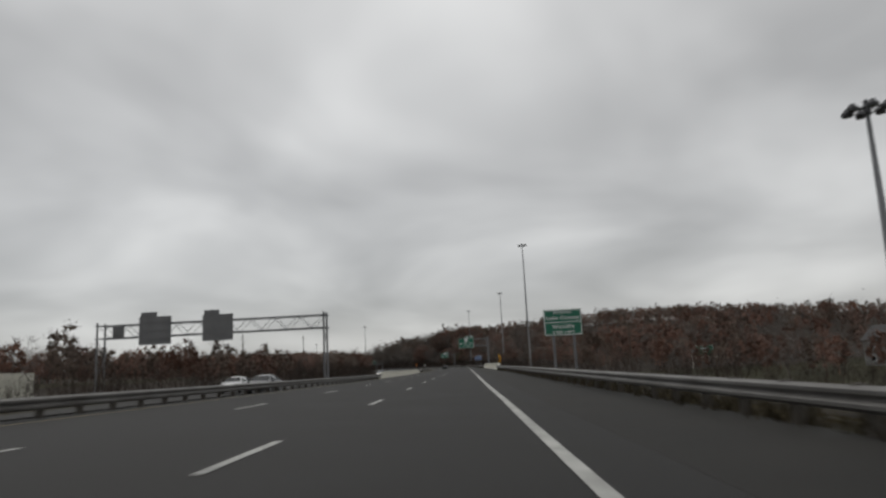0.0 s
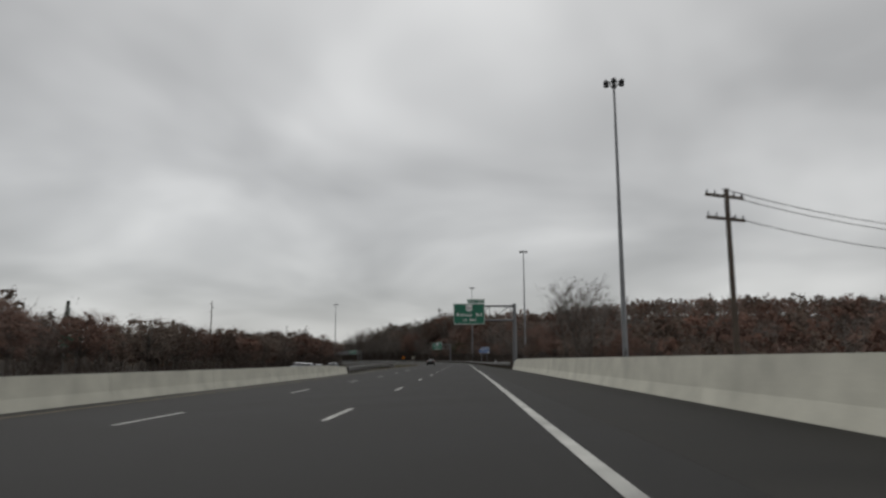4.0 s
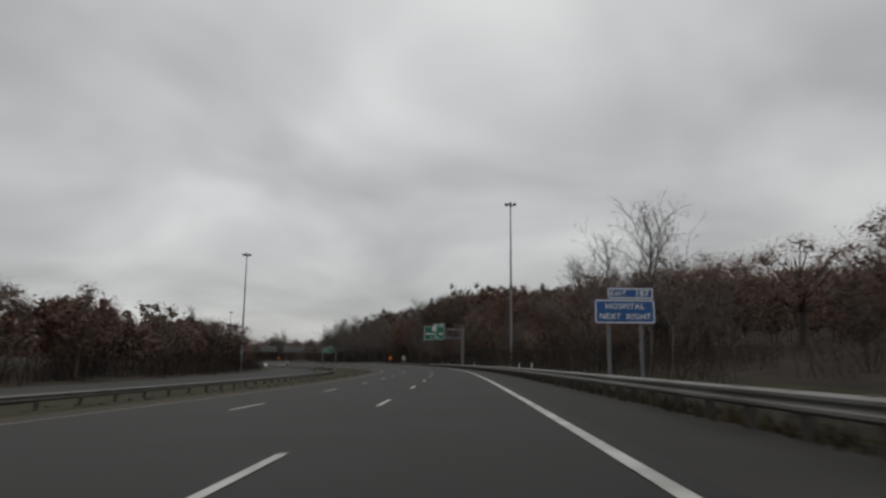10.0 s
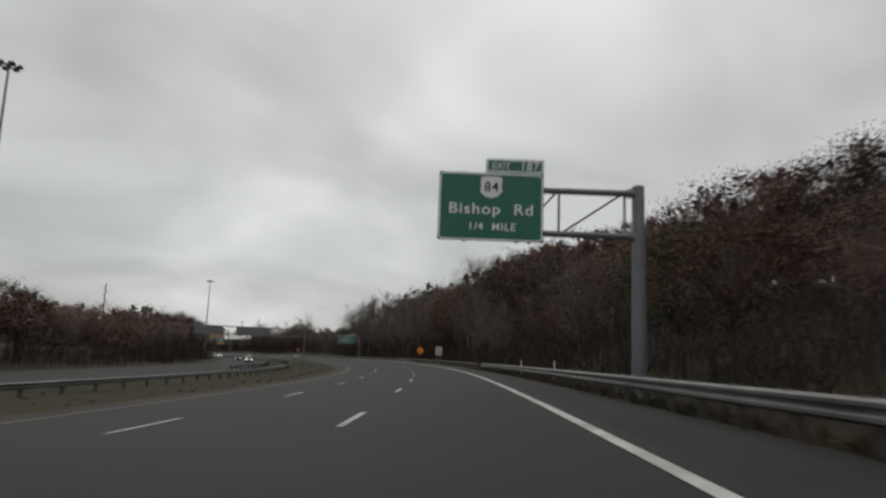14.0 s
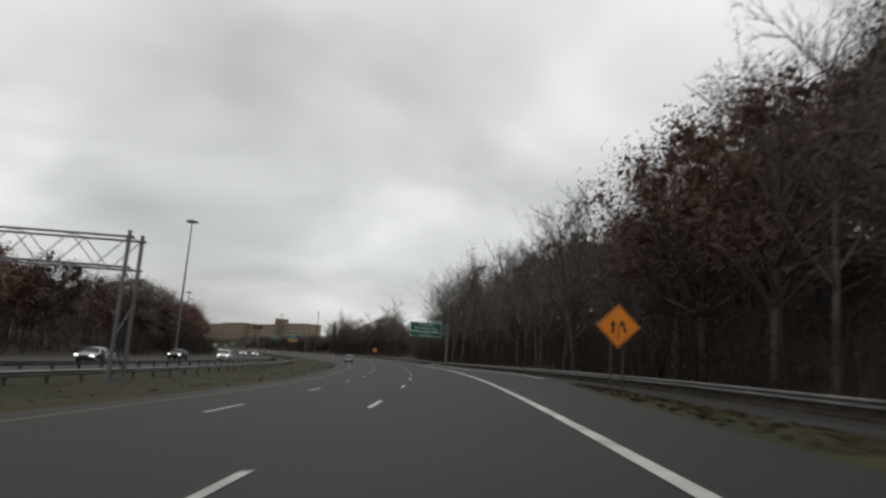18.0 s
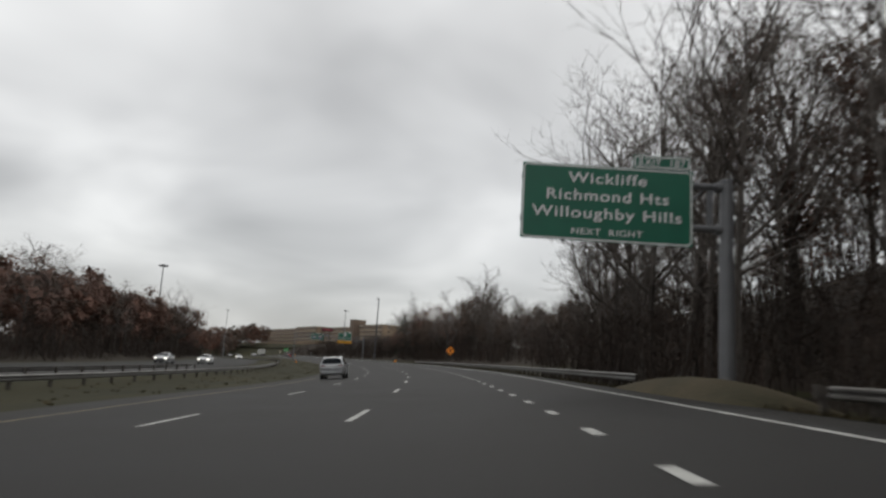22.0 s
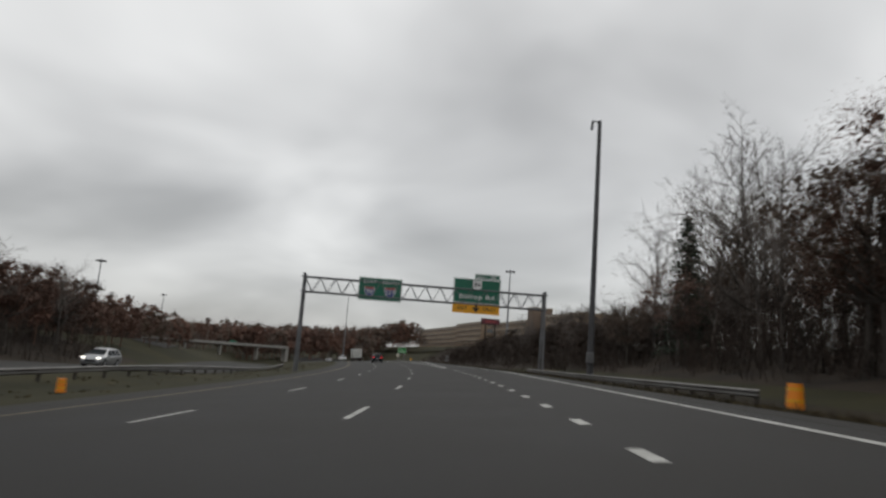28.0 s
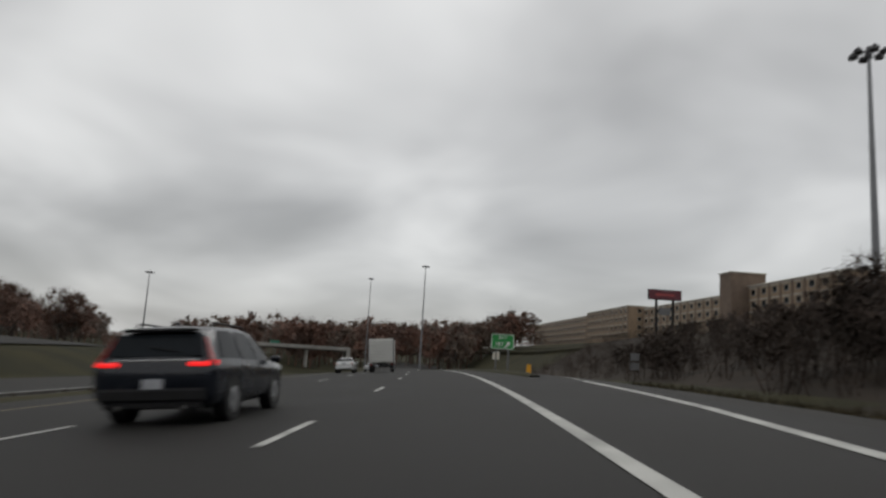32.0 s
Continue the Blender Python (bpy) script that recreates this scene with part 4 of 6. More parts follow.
# dark lattice-free pole with a side lamp near the gantry
g = empty("camera_pole", place(839, 11.85), "tall dark pole with a small side bracket", "pole")
h = 20.5 - g.matrix_world.translation.z
part("pole", tube(bmesh.new(), (0, 0, -0.4), (0, 0, h), 0.24, 0.15, 12), "lamp", g)
part("bracket", tube(bmesh.new(), (0, 0, h - 0.1), (-0.55, 0, h - 0.05), 0.05, n=6), "lamp", g)
part("bracket_drop", tube(bmesh.new(), (-0.55, 0, h - 0.02), (-0.6, 0, h - 0.75), 0.09, 0.11, 8), "lamp", g)
part("control_box", box(bmesh.new(), (-0.1, -0.32, 1.9), (0.5, 0.35, 0.8), 0.03), "back", g)

# ---- trees ----
def grow(seed, limbs=13):
    """The limbs of a bare tree one metre high, rising to a rounded head, as segments (from, to, radii, level)."""
    r = random.Random(seed)
    segs = []
    head = r.uniform(0.24, 0.33)

    def limb(p, way, length, rad, level, n, lift):
        out = []
        for k in range(n):
            bend = Vector((r.gauss(0, 1), r.gauss(0, 1), r.gauss(0, 0.5))) * (0.035 if level == 0 else 0.13)
            way = (way + bend + Vector((0, 0, lift))).normalized()
            q = p + way * (length / n)
            segs.append((p, q, max(rad * (1 - 0.75 * k / n), 0.0006), max(rad * (1 - 0.75 * (k + 1) / n), 0.0004), level))
            out.append((q, way))
            p = q
        return out

    def side(way, angle):
        o = way.orthogonal().normalized()
        o.rotate(Matrix.Rotation(r.uniform(0, 6.283), 3, way))
        return (way * math.cos(angle) + o * math.sin(angle)).normalized()

    trunk = limb(Vector((0, 0, 0)), Vector((r.gauss(0, .03), r.gauss(0, .03), 1)).normalized(), 0.84, 0.0105, 0, 8, 0.0)
    for i in range(limbs):
        u = 0.26 + 0.74 * (i + r.random() * 0.6) / limbs
        p, w = trunk[min(int(u * 8), 7)]
        p = p - w * r.uniform(0, 0.10)
        # long limbs from low down fill the sides of the head, short ones its top
        ln = min(head * 1.35 * (1.25 - 0.85 * u), (1.02 - p.z) * 0.95 + 0.05) * r.uniform(0.8, 1.15)
        for q, w2 in limb(p, side(w, radians(r.uniform(34, 60))), ln, 0.0050 * (1.2 - u * 0.6), 1, 5, 0.10):
            for _ in range(2):
                for q3, w3 in limb(q, side(w2, radians(r.uniform(22, 52))), ln * 0.40 * r.uniform(0.6, 1.15), 0.0017, 2, 2, 0.08):
                    for _ in range(2):
                        ((q4, w4),) = limb(q3, side(w3, radians(r.uniform(18, 50))), ln * 0.24 * r.uniform(0.6, 1.2), 0.0008, 3, 1, 0.06)
                        for _ in range(4):
                            d = side(w4, radians(r.uniform(15, 60)))
                            m = q4 - w4 * r.uniform(0, 0.035)
                            segs.append((m, m + d * ln * 0.17 * r.uniform(0.5, 1.25), 0.00050, 0.0002, 4))
    return segs


def clumps_of(r, n, low=0.34, wide=0.33):
    """Centres and sizes of the leaf clumps that make up a round, uneven head."""
    out = []
    mid, tall = (1 + low) / 2, (1 - low) / 2
    for k in range(n):
        z = 1 - 2 * (k + 0.5) / n
        a = 2.39996 * k + r.uniform(-0.5, 0.5)
        rad = math.sqrt(max(0.0, 1 - z * z))
        u = r.uniform(0.45, 0.84)
        size = r.uniform(0.09, 0.165) * (1.0 if z > -0.5 else 0.85)
        out.append((Vector((wide * u * rad * math.cos(a), wide * u * rad * math.sin(a), mid + (tall - 0.06) * (0.92 if z > 0 else 1.0) * u * 1.12 * z)), size))
    return out


def shell_arrays(clumps, per, leaf, r, inner=16):
    """Leaves round the clumps: large overlapping ones deep inside, small ones thinning out towards the edge."""
    V, F = [], []
    for c, size in clumps:
        for j in range(per + inner):
            d = Vector((r.gauss(0, 1), r.gauss(0, 1), r.gauss(0.2, 1))).normalized()
            deep = j >= per
            q = c + d * size * (r.uniform(0, 0.55) if deep else min(1.02, 0.45 + abs(r.gauss(0, 0.27))))
            a = Vector((r.gauss(0, 1), r.gauss(0, 1), r.gauss(0, 1))).normalized()
            o = a.orthogonal().normalized()
            k = min(size * 0.34, leaf * 3.2) if deep else leaf * r.uniform(0.55, 1.3)
            n = len(V)
            V += [q + a * k, q - a * k * 0.7 + o * k * 0.6, q - a * k * 0.7 - o * k * 0.6]
            F.append((n, n + 1, n + 2))
    return V, F


def leafy(seed, n, per, leaf):
    """Wood and foliage of a tree in leaf, one metre high."""
    r = random.Random(seed)
    clumps = clumps_of(r, n, r.uniform(0.12, 0.24), r.uniform(0.31, 0.37))
    fork = r.uniform(0.24, 0.32)
    wood = [(Vector((0, 0, 0)), Vector((0.01, 0, fork)), 0.016, 0.012, 0), (Vector((0.01, 0, fork)), Vector((0, 0.01, 0.72)), 0.012, 0.004, 0)]
    for c, _ in clumps:
        z = min(max(fork * 0.9, c.z - 0.22 - 0.3 * math.hypot(c.x, c.y)), 0.7)
        p = Vector((0.008, 0, z))
        m = p.lerp(c, 0.5) + Vector((0, 0, -0.015))
        wood += [(p, m, 0.0055, 0.004, 1), (m, c, 0.004, 0.0015, 1)]
    twigs = []
    for c, size in clumps:
        for _ in range(9):
            d = Vector((r.gauss(0, 1), r.gauss(0, 1), r.gauss(0.4, 1))).normalized()
            twigs.append((c, c + d * size * r.uniform(0.85, 1.25), 0.0014, 0.0004, 3))
    return wood, joined(shell_arrays(clumps, per, leaf, r, 30), blade_arrays(twigs, r))


def tube_arrays(segs, sides):
    V, F = [], []
    for p, q, r0, r1, _ in segs:
        w = (q - p).normalized()
        u = w.orthogonal().normalized()
        v = w.cross(u)
        b = len(V)
        for c, rad in ((p, r0), (q, r1)):
            for k in range(sides):
                a = 6.2832 * k / sides
                V.append(c + rad * (math.cos(a) * u + math.sin(a) * v))
        for k in range(sides):
            F.append((b + k, b + (k + 1) % sides, b + sides + (k + 1) % sides, b + sides + k))
    return V, F


def blade_arrays(segs, r):
    V, F = [], []
    for p, q, r0, r1, _ in segs:
        w = (q - p).normalized()
        u = w.orthogonal().normalized()
        u.rotate(Matrix.Rotation(r.uniform(0, 6.28), 3, w))
        b = len(V)
        V += [p + u * r0 * 1.2, p - u * r0 * 1.2, q]
        F.append((b, b + 1, b + 2))
    return V, F


def leaf_arrays(tips, per, size, r, loose=0.03):
    V, F = [], []
    for p, w, ln in tips:
        for _ in range(per):
            c = p + Vector((r.uniform(-1, 1), r.uniform(-1, 1), r.uniform(-1, 1))) * loose * 1.35
            a = Vector((r.gauss(0, 1), r.gauss(0, 1), r.gauss(0, 1))).normalized()
            b_ = a.orthogonal().normalized()
            k = size * r.uniform(0.5, 1.3)
            n = len(V)
            V += [c + a * k * 1.1, c - a * k * 0.7 + b_ * k * 0.55, c - a * k * 0.7 - b_ * k * 0.55]
            F.append((n, n + 1, n + 2))
    return V, F


def triangles(V, F):
    tri = []
    for f in F:
        tri += [f] if len(f) == 3 else [(f[0], f[1], f[2]), (f[0], f[2], f[3])]
    return np.array([tuple(v) for v in V]), np.array(tri)


def joined(*pairs):
    V, F = [], []
    for v, f in pairs:
        b = len(V)
        V += v
        F += [tuple(i + b for i in q) for q in f]
    return V, F


def raw_mesh(name, V, F, mat):
    me = bpy.data.meshes.new(name)
    me.from_pydata([tuple(v) for v in V], [], F)
    me.materials.append(M[mat])
    return me


VARIANTS = {"bare": []}
for n in range(6):
    rr_ = random.Random(77 + 13 * n)
    segs = grow(77 + 13 * n)
    fine = joined(tube_arrays([q for q in segs if q[4] == 2], 3), blade_arrays([(a, b, c, d, e) for a, b, c, d, e in segs if e >= 3], rr_))
    VARIANTS["bare"].append((raw_mesh("trunk", *tube_arrays([q for q in segs if q[4] <= 1], 5), "bark"), raw_mesh("crown", *fine, "twig")))
for kind, count, per, leaf in (("rust", 4, 340, 0.0047), ("brown", 4, 340, 0.0047), ("olive", 2, 320, 0.0055), ("rust far", 4, 210, 0.0066), ("brown far", 4, 210, 0.0066)):
    VARIANTS[kind] = []
    kind, key = kind.split()[0], kind
    for n in range(count):
        wood, foliage = leafy(300 + 17 * n + 31 * len(kind), 30, per, leaf)
        VARIANTS[key].append((raw_mesh("trunk", *tube_arrays(wood, 5), "bark"), raw_mesh("crown", *foliage, kind)))
# spruce
rr_ = random.Random(5)
segs, tips = [], []
for k in range(26):
    z = 0.10 + 0.88 * k / 26
    ln = 0.20 * (1.03 - z) + 0.012
    for j in range(8):
        a = rr_.uniform(0, 6.28)
        p, q = Vector((0, 0, z)), Vector((ln * math.cos(a), ln * math.sin(a), z - ln * 0.35 + 0.02))
        segs.append((p, q, 0.002, 0.0006, 2))
        for t in np.linspace(0.25, 1, 6):
            tips.append((p.lerp(q, t), (q - p).normalized(), ln))
VARIANTS["spruce"] = [(raw_mesh("trunk", *tube_arrays([(Vector((0, 0, 0)), Vector((0, 0, 1)), 0.014, 0.001, 0)], 6), "bark"),
                       raw_mesh("crown", *joined(leaf_arrays(tips, 2, 0.016, rr_, 0.008), tube_arrays(segs, 3)), "pine"))]
TREE_WORDS = {
    "bare": ("bare grey-brown deciduous tree with fine twigs", "bare woodland trees"),
    "rust": ("oak tree holding rust-brown autumn leaves", "rust-leaved woodland trees"),
    "brown": ("tree with dull brown withered leaves", "brown-leaved woodland trees"),
    "olive": ("tree with late olive-green leaves", "green-leaved trees"),
    "spruce": ("dark green pointed spruce tree", "spruces"),
}
rt = random.Random(42)


def tree(kind, s, d, h, wide=1.0, far=False):
    """far: a tree that stays well off the driven lanes, with coarser leaves."""
    if kind in ("rust", "brown"):
        h *= 0.94
    m = place(s, d, -0.1, rt.uniform(0, 360))
    k = wide * rt.uniform(0.85, 1.1) * (1.0 if kind in ("bare", "spruce") else 1.12)
    g = empty("tree", m @ Matrix.Diagonal((h * k, h * k, h, 1)), TREE_WORDS[kind][0], "tree", TREE_WORDS[kind][1])
    trunk, crown = rt.choice(VARIANTS[kind + (" far" if far and kind in ("rust", "brown") else "")])
    share("trunk", trunk, g)
    share("crown", crown, g)
    return g


def pick(table):
    u = rt.random()
    for kind, p in table:
        u -= p
        if u < 0:
            return kind
    return table[-1][0]


ROW_H = [(178, 6), (222, 6.5), (250, 8), (300, 7.4), (330, 8.2), (346, 8.6), (366, 9), (385, 8), (400, 8.8), (415, 9.4), (430, 10), (452, 11.5), (475, 12.3), (500, 11), (512, 12), (521, 17), (540, 19), (552, 20), (570, 21), (584, 17), (594, 15.5), (603, 16.5), (614, 21.5), (645, 23), (656, 22.5), (664, 19.5), (676, 12.5), (700, 8.2), (720, 7.8), (745, 10), (765, 13), (785, 17), (825, 17), (850, 13), (872, 7.5), (930, 6)]
ROW_D = [(178, 15), (300, 13), (400, 11), (452, 9), (472, 6.5), (486, 3.6), (560, 3.0), (605, 4), (640, 5), (672, 5.5), (694, 14), (760, 18), (800, 16), (870, 15)]
s = 182.0
while s < 872:
    off, hh = float(interp(s, ROW_D)), float(interp(s, ROW_H))
    table = [("bare", 0.25), ("rust", 0.45), ("brown", 0.27), ("olive", 0.03)] if s < 330 else \
        [("bare", 0.28), ("rust", 0.42), ("brown", 0.30)] if s < 490 else [("bare", 0.5), ("rust", 0.28), ("brown", 0.22)] if s < 550 else [("bare", 0.8), ("rust", 0.08), ("brown", 0.12)] if s < 700 else [("bare", 0.55), ("rust", 0.15), ("brown", 0.30)]
    for row in range(2 if int(s) % 2 else 1):
        d = float(interp(s, SIDE)) + off + row * 7 + rt.uniform(-1.5, 2.5)
        tree(pick(table), s + rt.uniform(-2, 2) + row * 3, d, hh * rt.uniform(0.68, 1.1), 1.05)
    s += 7.2 if s < 470 else 6.2
for s, d, h in ((213.5, 18, 14.6), (218.5, 18.5, 13.8), (227, 18.3, 13), (210.5, 19.5, 13), (203.5, 20, 9.5), (344.5, 16, 14.5), (350, 16.5, 13.5), (326, 16, 13.5), (261.5, 11.5, 8.5), (230, 10.8, 7.5), (318, 15, 8.5), (381, 17, 11.5), (684, 16, 9.5), (694, 19, 8.5), (843.5, 26, 18.5), (864, 26, 14.5), (861, 29, 13.5), (909, 22, 8), (900, 18.5, 7.5), (886, 22, 7.5), (877, 20, 7.5), (774, 24, 21.5), (760, 24, 14.5), (785, 20, 17.5), (766, 27, 16), (748, 25, 12), (742, 26, 11), (737, 23, 9.5), (731, 25, 8), (852, 27, 15.5), (858, 33, 16)):
    tree("bare", s, d, h, 1.15)
s = 556.0
while s < 692:
    tree("bare", s, float(interp(s, SIDE)) + float(interp(s, ROW_D)) + rt.uniform(2, 9), float(interp(s, ROW_H)) * rt.uniform(0.75, 0.98), 1.0)
    s += rt.uniform(7, 9.5)
tree("spruce", 851, 24, 14.5, 1.15)
tree("spruce", 857, 27, 12.0, 1.2)
OAK_H = [(262, 6.5), (275, 7.5), (287, 9.6), (306, 11.2), (324, 11.8), (350, 13.2), (380, 14.8), (400, 15), (420, 14.4), (440, 13.4), (480, 14), (508, 13), (522, 19.5), (560, 21.5)]
s = 264.0
while s < 560:
    tree(pick([("rust", 0.65), ("brown", 0.35)] if s < 485 else [("bare", 0.5), ("rust", 0.15), ("brown", 0.35)]), s, float(interp(s, SIDE)) + float(interp(s, ROW_D)) + rt.uniform(12, 16), float(interp(s, OAK_H)) * rt.uniform(0.86, 1.06), 1.45)
    s += rt.uniform(9, 15)
for s, d, h in ((338, 25, 11.5), (352, 26, 12), (366, 25, 10.5), (380, 25, 9.5), (392, 25, 8.2), (404, 25.5, 9.2), (415, 25.5, 11.2), (427, 24.8, 12), (438, 24.5, 10.2), (452, 24, 11.2), (468, 23.5, 12.6), (484, 23.5, 13), (505, 23.5, 13)):
    tree("rust" if int(h * 2) % 3 else "brown", s, d, h, 1.35)
for s, d, h in ((657, 15.5, 22), (662, 14.5, 21), (667, 15.5, 20), (672, 15, 17.5), (677, 16, 16), (682, 18, 14)):
    tree("bare", s, d, h, 1.1)
tree("spruce", 204, -58, 9.2, 0.9)
tree("spruce", 196, -62, 7.0, 0.9)
tree("rust", 821, 22, 13.5, 1.1)
tree("rust", 829, 25, 12.5, 1.0)
tree("olive", 425, 13.5, 9.5, 1.1)
tree("brown", 939, 24, 7.2, 1.0)
for k in range(12):
    s = 866 + 5 * k
    tree(pick([("bare", 0.5), ("rust", 0.2), ("brown", 0.3)]), s, float(interp(s, SIDE)) + rt.uniform(11, 24), rt.uniform(6.5, 9.0), 1.1)
for k in range(9):
    tree(pick([("rust", 0.6), ("brown", 0.4)]), 925 + 6.5 * k + rt.uniform(-2, 2), -66 + rt.uniform(-6, 6), rt.uniform(8, 10), 1.1, True)
for k in range(14):
    tree(pick([("rust", 0.6), ("brown", 0.4)]), 1034 + 4 * k + rt.uniform(-2, 2), -84 + rt.uniform(-12, 10), (14.4 if k < 9 else 9) * rt.uniform(0.85, 1.1), 1.1, True)
LEFT_H = [(100, 7), (160, 8), (213, 7.8), (240, 8.4), (268, 10), (291, 11), (310, 10.6), (336, 12.8), (351, 12.6), (365, 11.3), (382, 9.4), (402, 10.5), (420, 13.5), (440, 16.4), (452, 14), (470, 11), (505, 9.2), (522, 9.6), (557, 11.8), (595, 14), (640, 15), (660, 14), (681, 15), (728, 14.5), (750, 16.8), (801, 16.5), (820, 14.5), (860, 13.5), (900, 11), (1000, 9)]
s = 150.0
while s < 900:
    if not 604 < s < 622:
        tree(pick([("bare", 0.22), ("rust", 0.48), ("brown", 0.30)]), s, float(interp(s, OPP)) - rt.uniform(14, 22), float(interp(s, LEFT_H)) * rt.uniform(0.72, 1.12), 1.35, True)
    s += 9.0

# woods further back, and the hills on the horizon: one mesh of many small crowns
def far_crown(seed, kind, per, leaf, n):
    r = random.Random(seed)
    tv, tf = tube_arrays([(Vector((0, 0, 0)), Vector((0, 0, 0.55)), 0.014, 0.008, 0)], 3)
    clumps = clumps_of(r, n, 0.04, 0.38)
    clumps = [(c, size * (1.2 if n < 16 else 1.08)) for c, size in clumps]
    if kind == "twig":
        stems = [(Vector((0, 0, r.uniform(.2, .6))), c, 0.006, 0.002, 2) for c, _ in clumps]
        fine = [(c + Vector((r.gauss(0, .03), r.gauss(0, .03), r.gauss(-0.03, .03))), c + Vector((r.gauss(0, .075), r.gauss(0, .075), r.uniform(0, .14))), 0.0030 if n < 16 else 0.0017, 0.0005, 3) for c, _ in clumps for _ in range(max(per // 2, 12))]
        return triangles(*joined(blade_arrays(stems, r), blade_arrays(fine, r), (tv, tf)))
    return triangles(*joined(shell_arrays(clumps, per, leaf, r, per // 3), (tv, tf)))


COARSE = {k: [far_crown(200 + 7 * n + len(k), k, 26, 0.024, 10) for n in range(4)] for k in ("rust", "brown", "twig")}
FINE = {k: [far_crown(200 + 7 * n + len(k), k, 40, 0.0165, 13) for n in range(4)] for k in ("rust", "brown", "twig")}
SMALL = {k: [far_crown(200 + 7 * n + len(k), k, 66, 0.011, 18) for n in range(4)] for k in ("rust", "brown", "twig")}


def woods(name, spots, label, models, mat=None):
    """spots: (s, d, height). One mesh for each leaf colour."""
    for kind in ("rust", "brown", "twig"):
        Vs, Fs, b = [], [], 0
        for s, d, h, k in spots:
            if k != kind:
                continue
            V, F = rt.choice(models[kind])
            a = rt.uniform(0, 6.28)
            c, si = math.cos(a), math.sin(a)
            p = at(s, d)
            w = h * rt.uniform(0.8, 1.15)
            Vs.append(np.stack([p.x + w * (V[:, 0] * c - V[:, 1] * si), p.y + w * (V[:, 0] * si + V[:, 1] * c), p.z + h * V[:, 2]], 1))
            Fs.append(F + b)
            b += len(V)
        if not Vs:
            continue
        V, F = np.concatenate(Vs), np.concatenate(Fs)
        me = bpy.data.meshes.new(name)
        me.vertices.add(len(V))
        me.vertices.foreach_set("co", V.ravel())
        me.loops.add(F.size)
        me.loops.foreach_set("vertex_index", F.ravel())
        me.polygons.add(len(F))
        me.polygons.foreach_set("loop_start", np.arange(0, F.size, 3))
        me.update(calc_edges=True)
        me.materials.append(M[mat or kind])
        tagged(new(name, me), {"rust": "rust-leaved ", "brown": "brown-leaved ", "twig": "bare "}[kind] + label, "woods", kind="stuff")


def mix():
    return pick([("rust", 0.42), ("brown", 0.33), ("twig", 0.25)])


BACK_H = [(185, 6.5), (300, 7.5), (345, 9.5), (375, 10), (430, 12), (500, 13), (525, 17.5), (575, 18.5)]
spots = []
for _ in range(800):
    s = rt.uniform(185, 880)
    spots.append((s, float(interp(s, SIDE)) + float(interp(s, ROW_D)) + 14 + 60 * rt.random() ** 1.3, (float(interp(s, BACK_H)) * rt.uniform(0.85, 1.1) if s < 575 else rt.uniform(9.5, 13.5) if s > 705 else float(interp(s, ROW_H)) * rt.uniform(0.6, 0.85)), mix() if s < 560 else pick([("rust", 0.08), ("brown", 0.5), ("twig", 0.42)])))
edge = [q for q in spots if q[1] < float(interp(q[0], SIDE)) + float(interp(q[0], ROW_D)) + (36 if 430 < q[0] < 700 else 26)]
woods("woods_behind", edge, "woods climbing the slope behind the road", SMALL)
woods("woods_higher_up", [q for k, q in enumerate(spots) if q not in edge and (q[0] < 540 or k % 2)], "woods high on the slope behind the road", FINE)
spots = []
for _ in range(330):
    s = rt.uniform(100, 330)
    d = rt.uniform(50, 290)
    if not (105 < s < 165 and 80 < d < 115):
        spots.append((s, d, rt.uniform(0.65, 1.1) * float(interp(s, [(100, 8), (230, 10.5), (268, 13), (330, 13)])) * (1 if d < 130 else 0.7), mix()))
for _ in range(400):
    s = rt.uniform(60, 660)
    spots.append((s, rt.uniform(55, 190), rt.uniform(0.85, 1.15) * float(interp(s, [(60, 7), (200, 8), (300, 11), (400, 12)])), mix()))
for _ in range(220):
    spots.append((rt.uniform(210, 600), rt.uniform(180, 330), rt.uniform(8, 13), mix()))
for _ in range(330):
    spots.append((rt.uniform(300, 580), rt.uniform(110, 200), rt.uniform(8, 12), mix()))
woods("hill_woods", [q for q in spots if q[0] > 330 or q[1] > 130], "woods on the hill beyond the road", COARSE)
woods("valley_woods", [q for q in spots if q[0] <= 330 and q[1] <= 130], "woods in the valley beside the bridge", FINE)
spots = []
for _ in range(520):
    s = rt.uniform(100, 990)
    if not 606 < s < 620:
        spots.append((s, float(interp(s, OPP)) - 17 - 40 * rt.random() ** 1.5, float(interp(s, LEFT_H)) * rt.uniform(0.75, 1.0), pick([("rust", 0.55), ("brown", 0.35), ("twig", 0.10)])))
for _ in range(230):
    spots.append((rt.uniform(90, 260), rt.uniform(-130, -58), rt.uniform(5.5, 8), pick([("rust", 0.5), ("brown", 0.5)])))
for _ in range(190):
    spots.append((rt.uniform(-20, 330), rt.uniform(-115, -52), rt.uniform(6, 10), mix()))
woods("woods_across", [q for q in spots if q[1] > -62], "woods across the oncoming carriageway", FINE)
woods("far_woods_across", [q for q in spots if q[1] <= -62], "woods further off across the oncoming carriageway", FINE)
def clearing(s, d):
    """Low scrub in the open ground beyond the slip road, tall trees on either side."""
    return 0.4 if -62 - 0.4 * (s - 1050) < d < -50 - 0.28 * (s - 1050) else 1.0


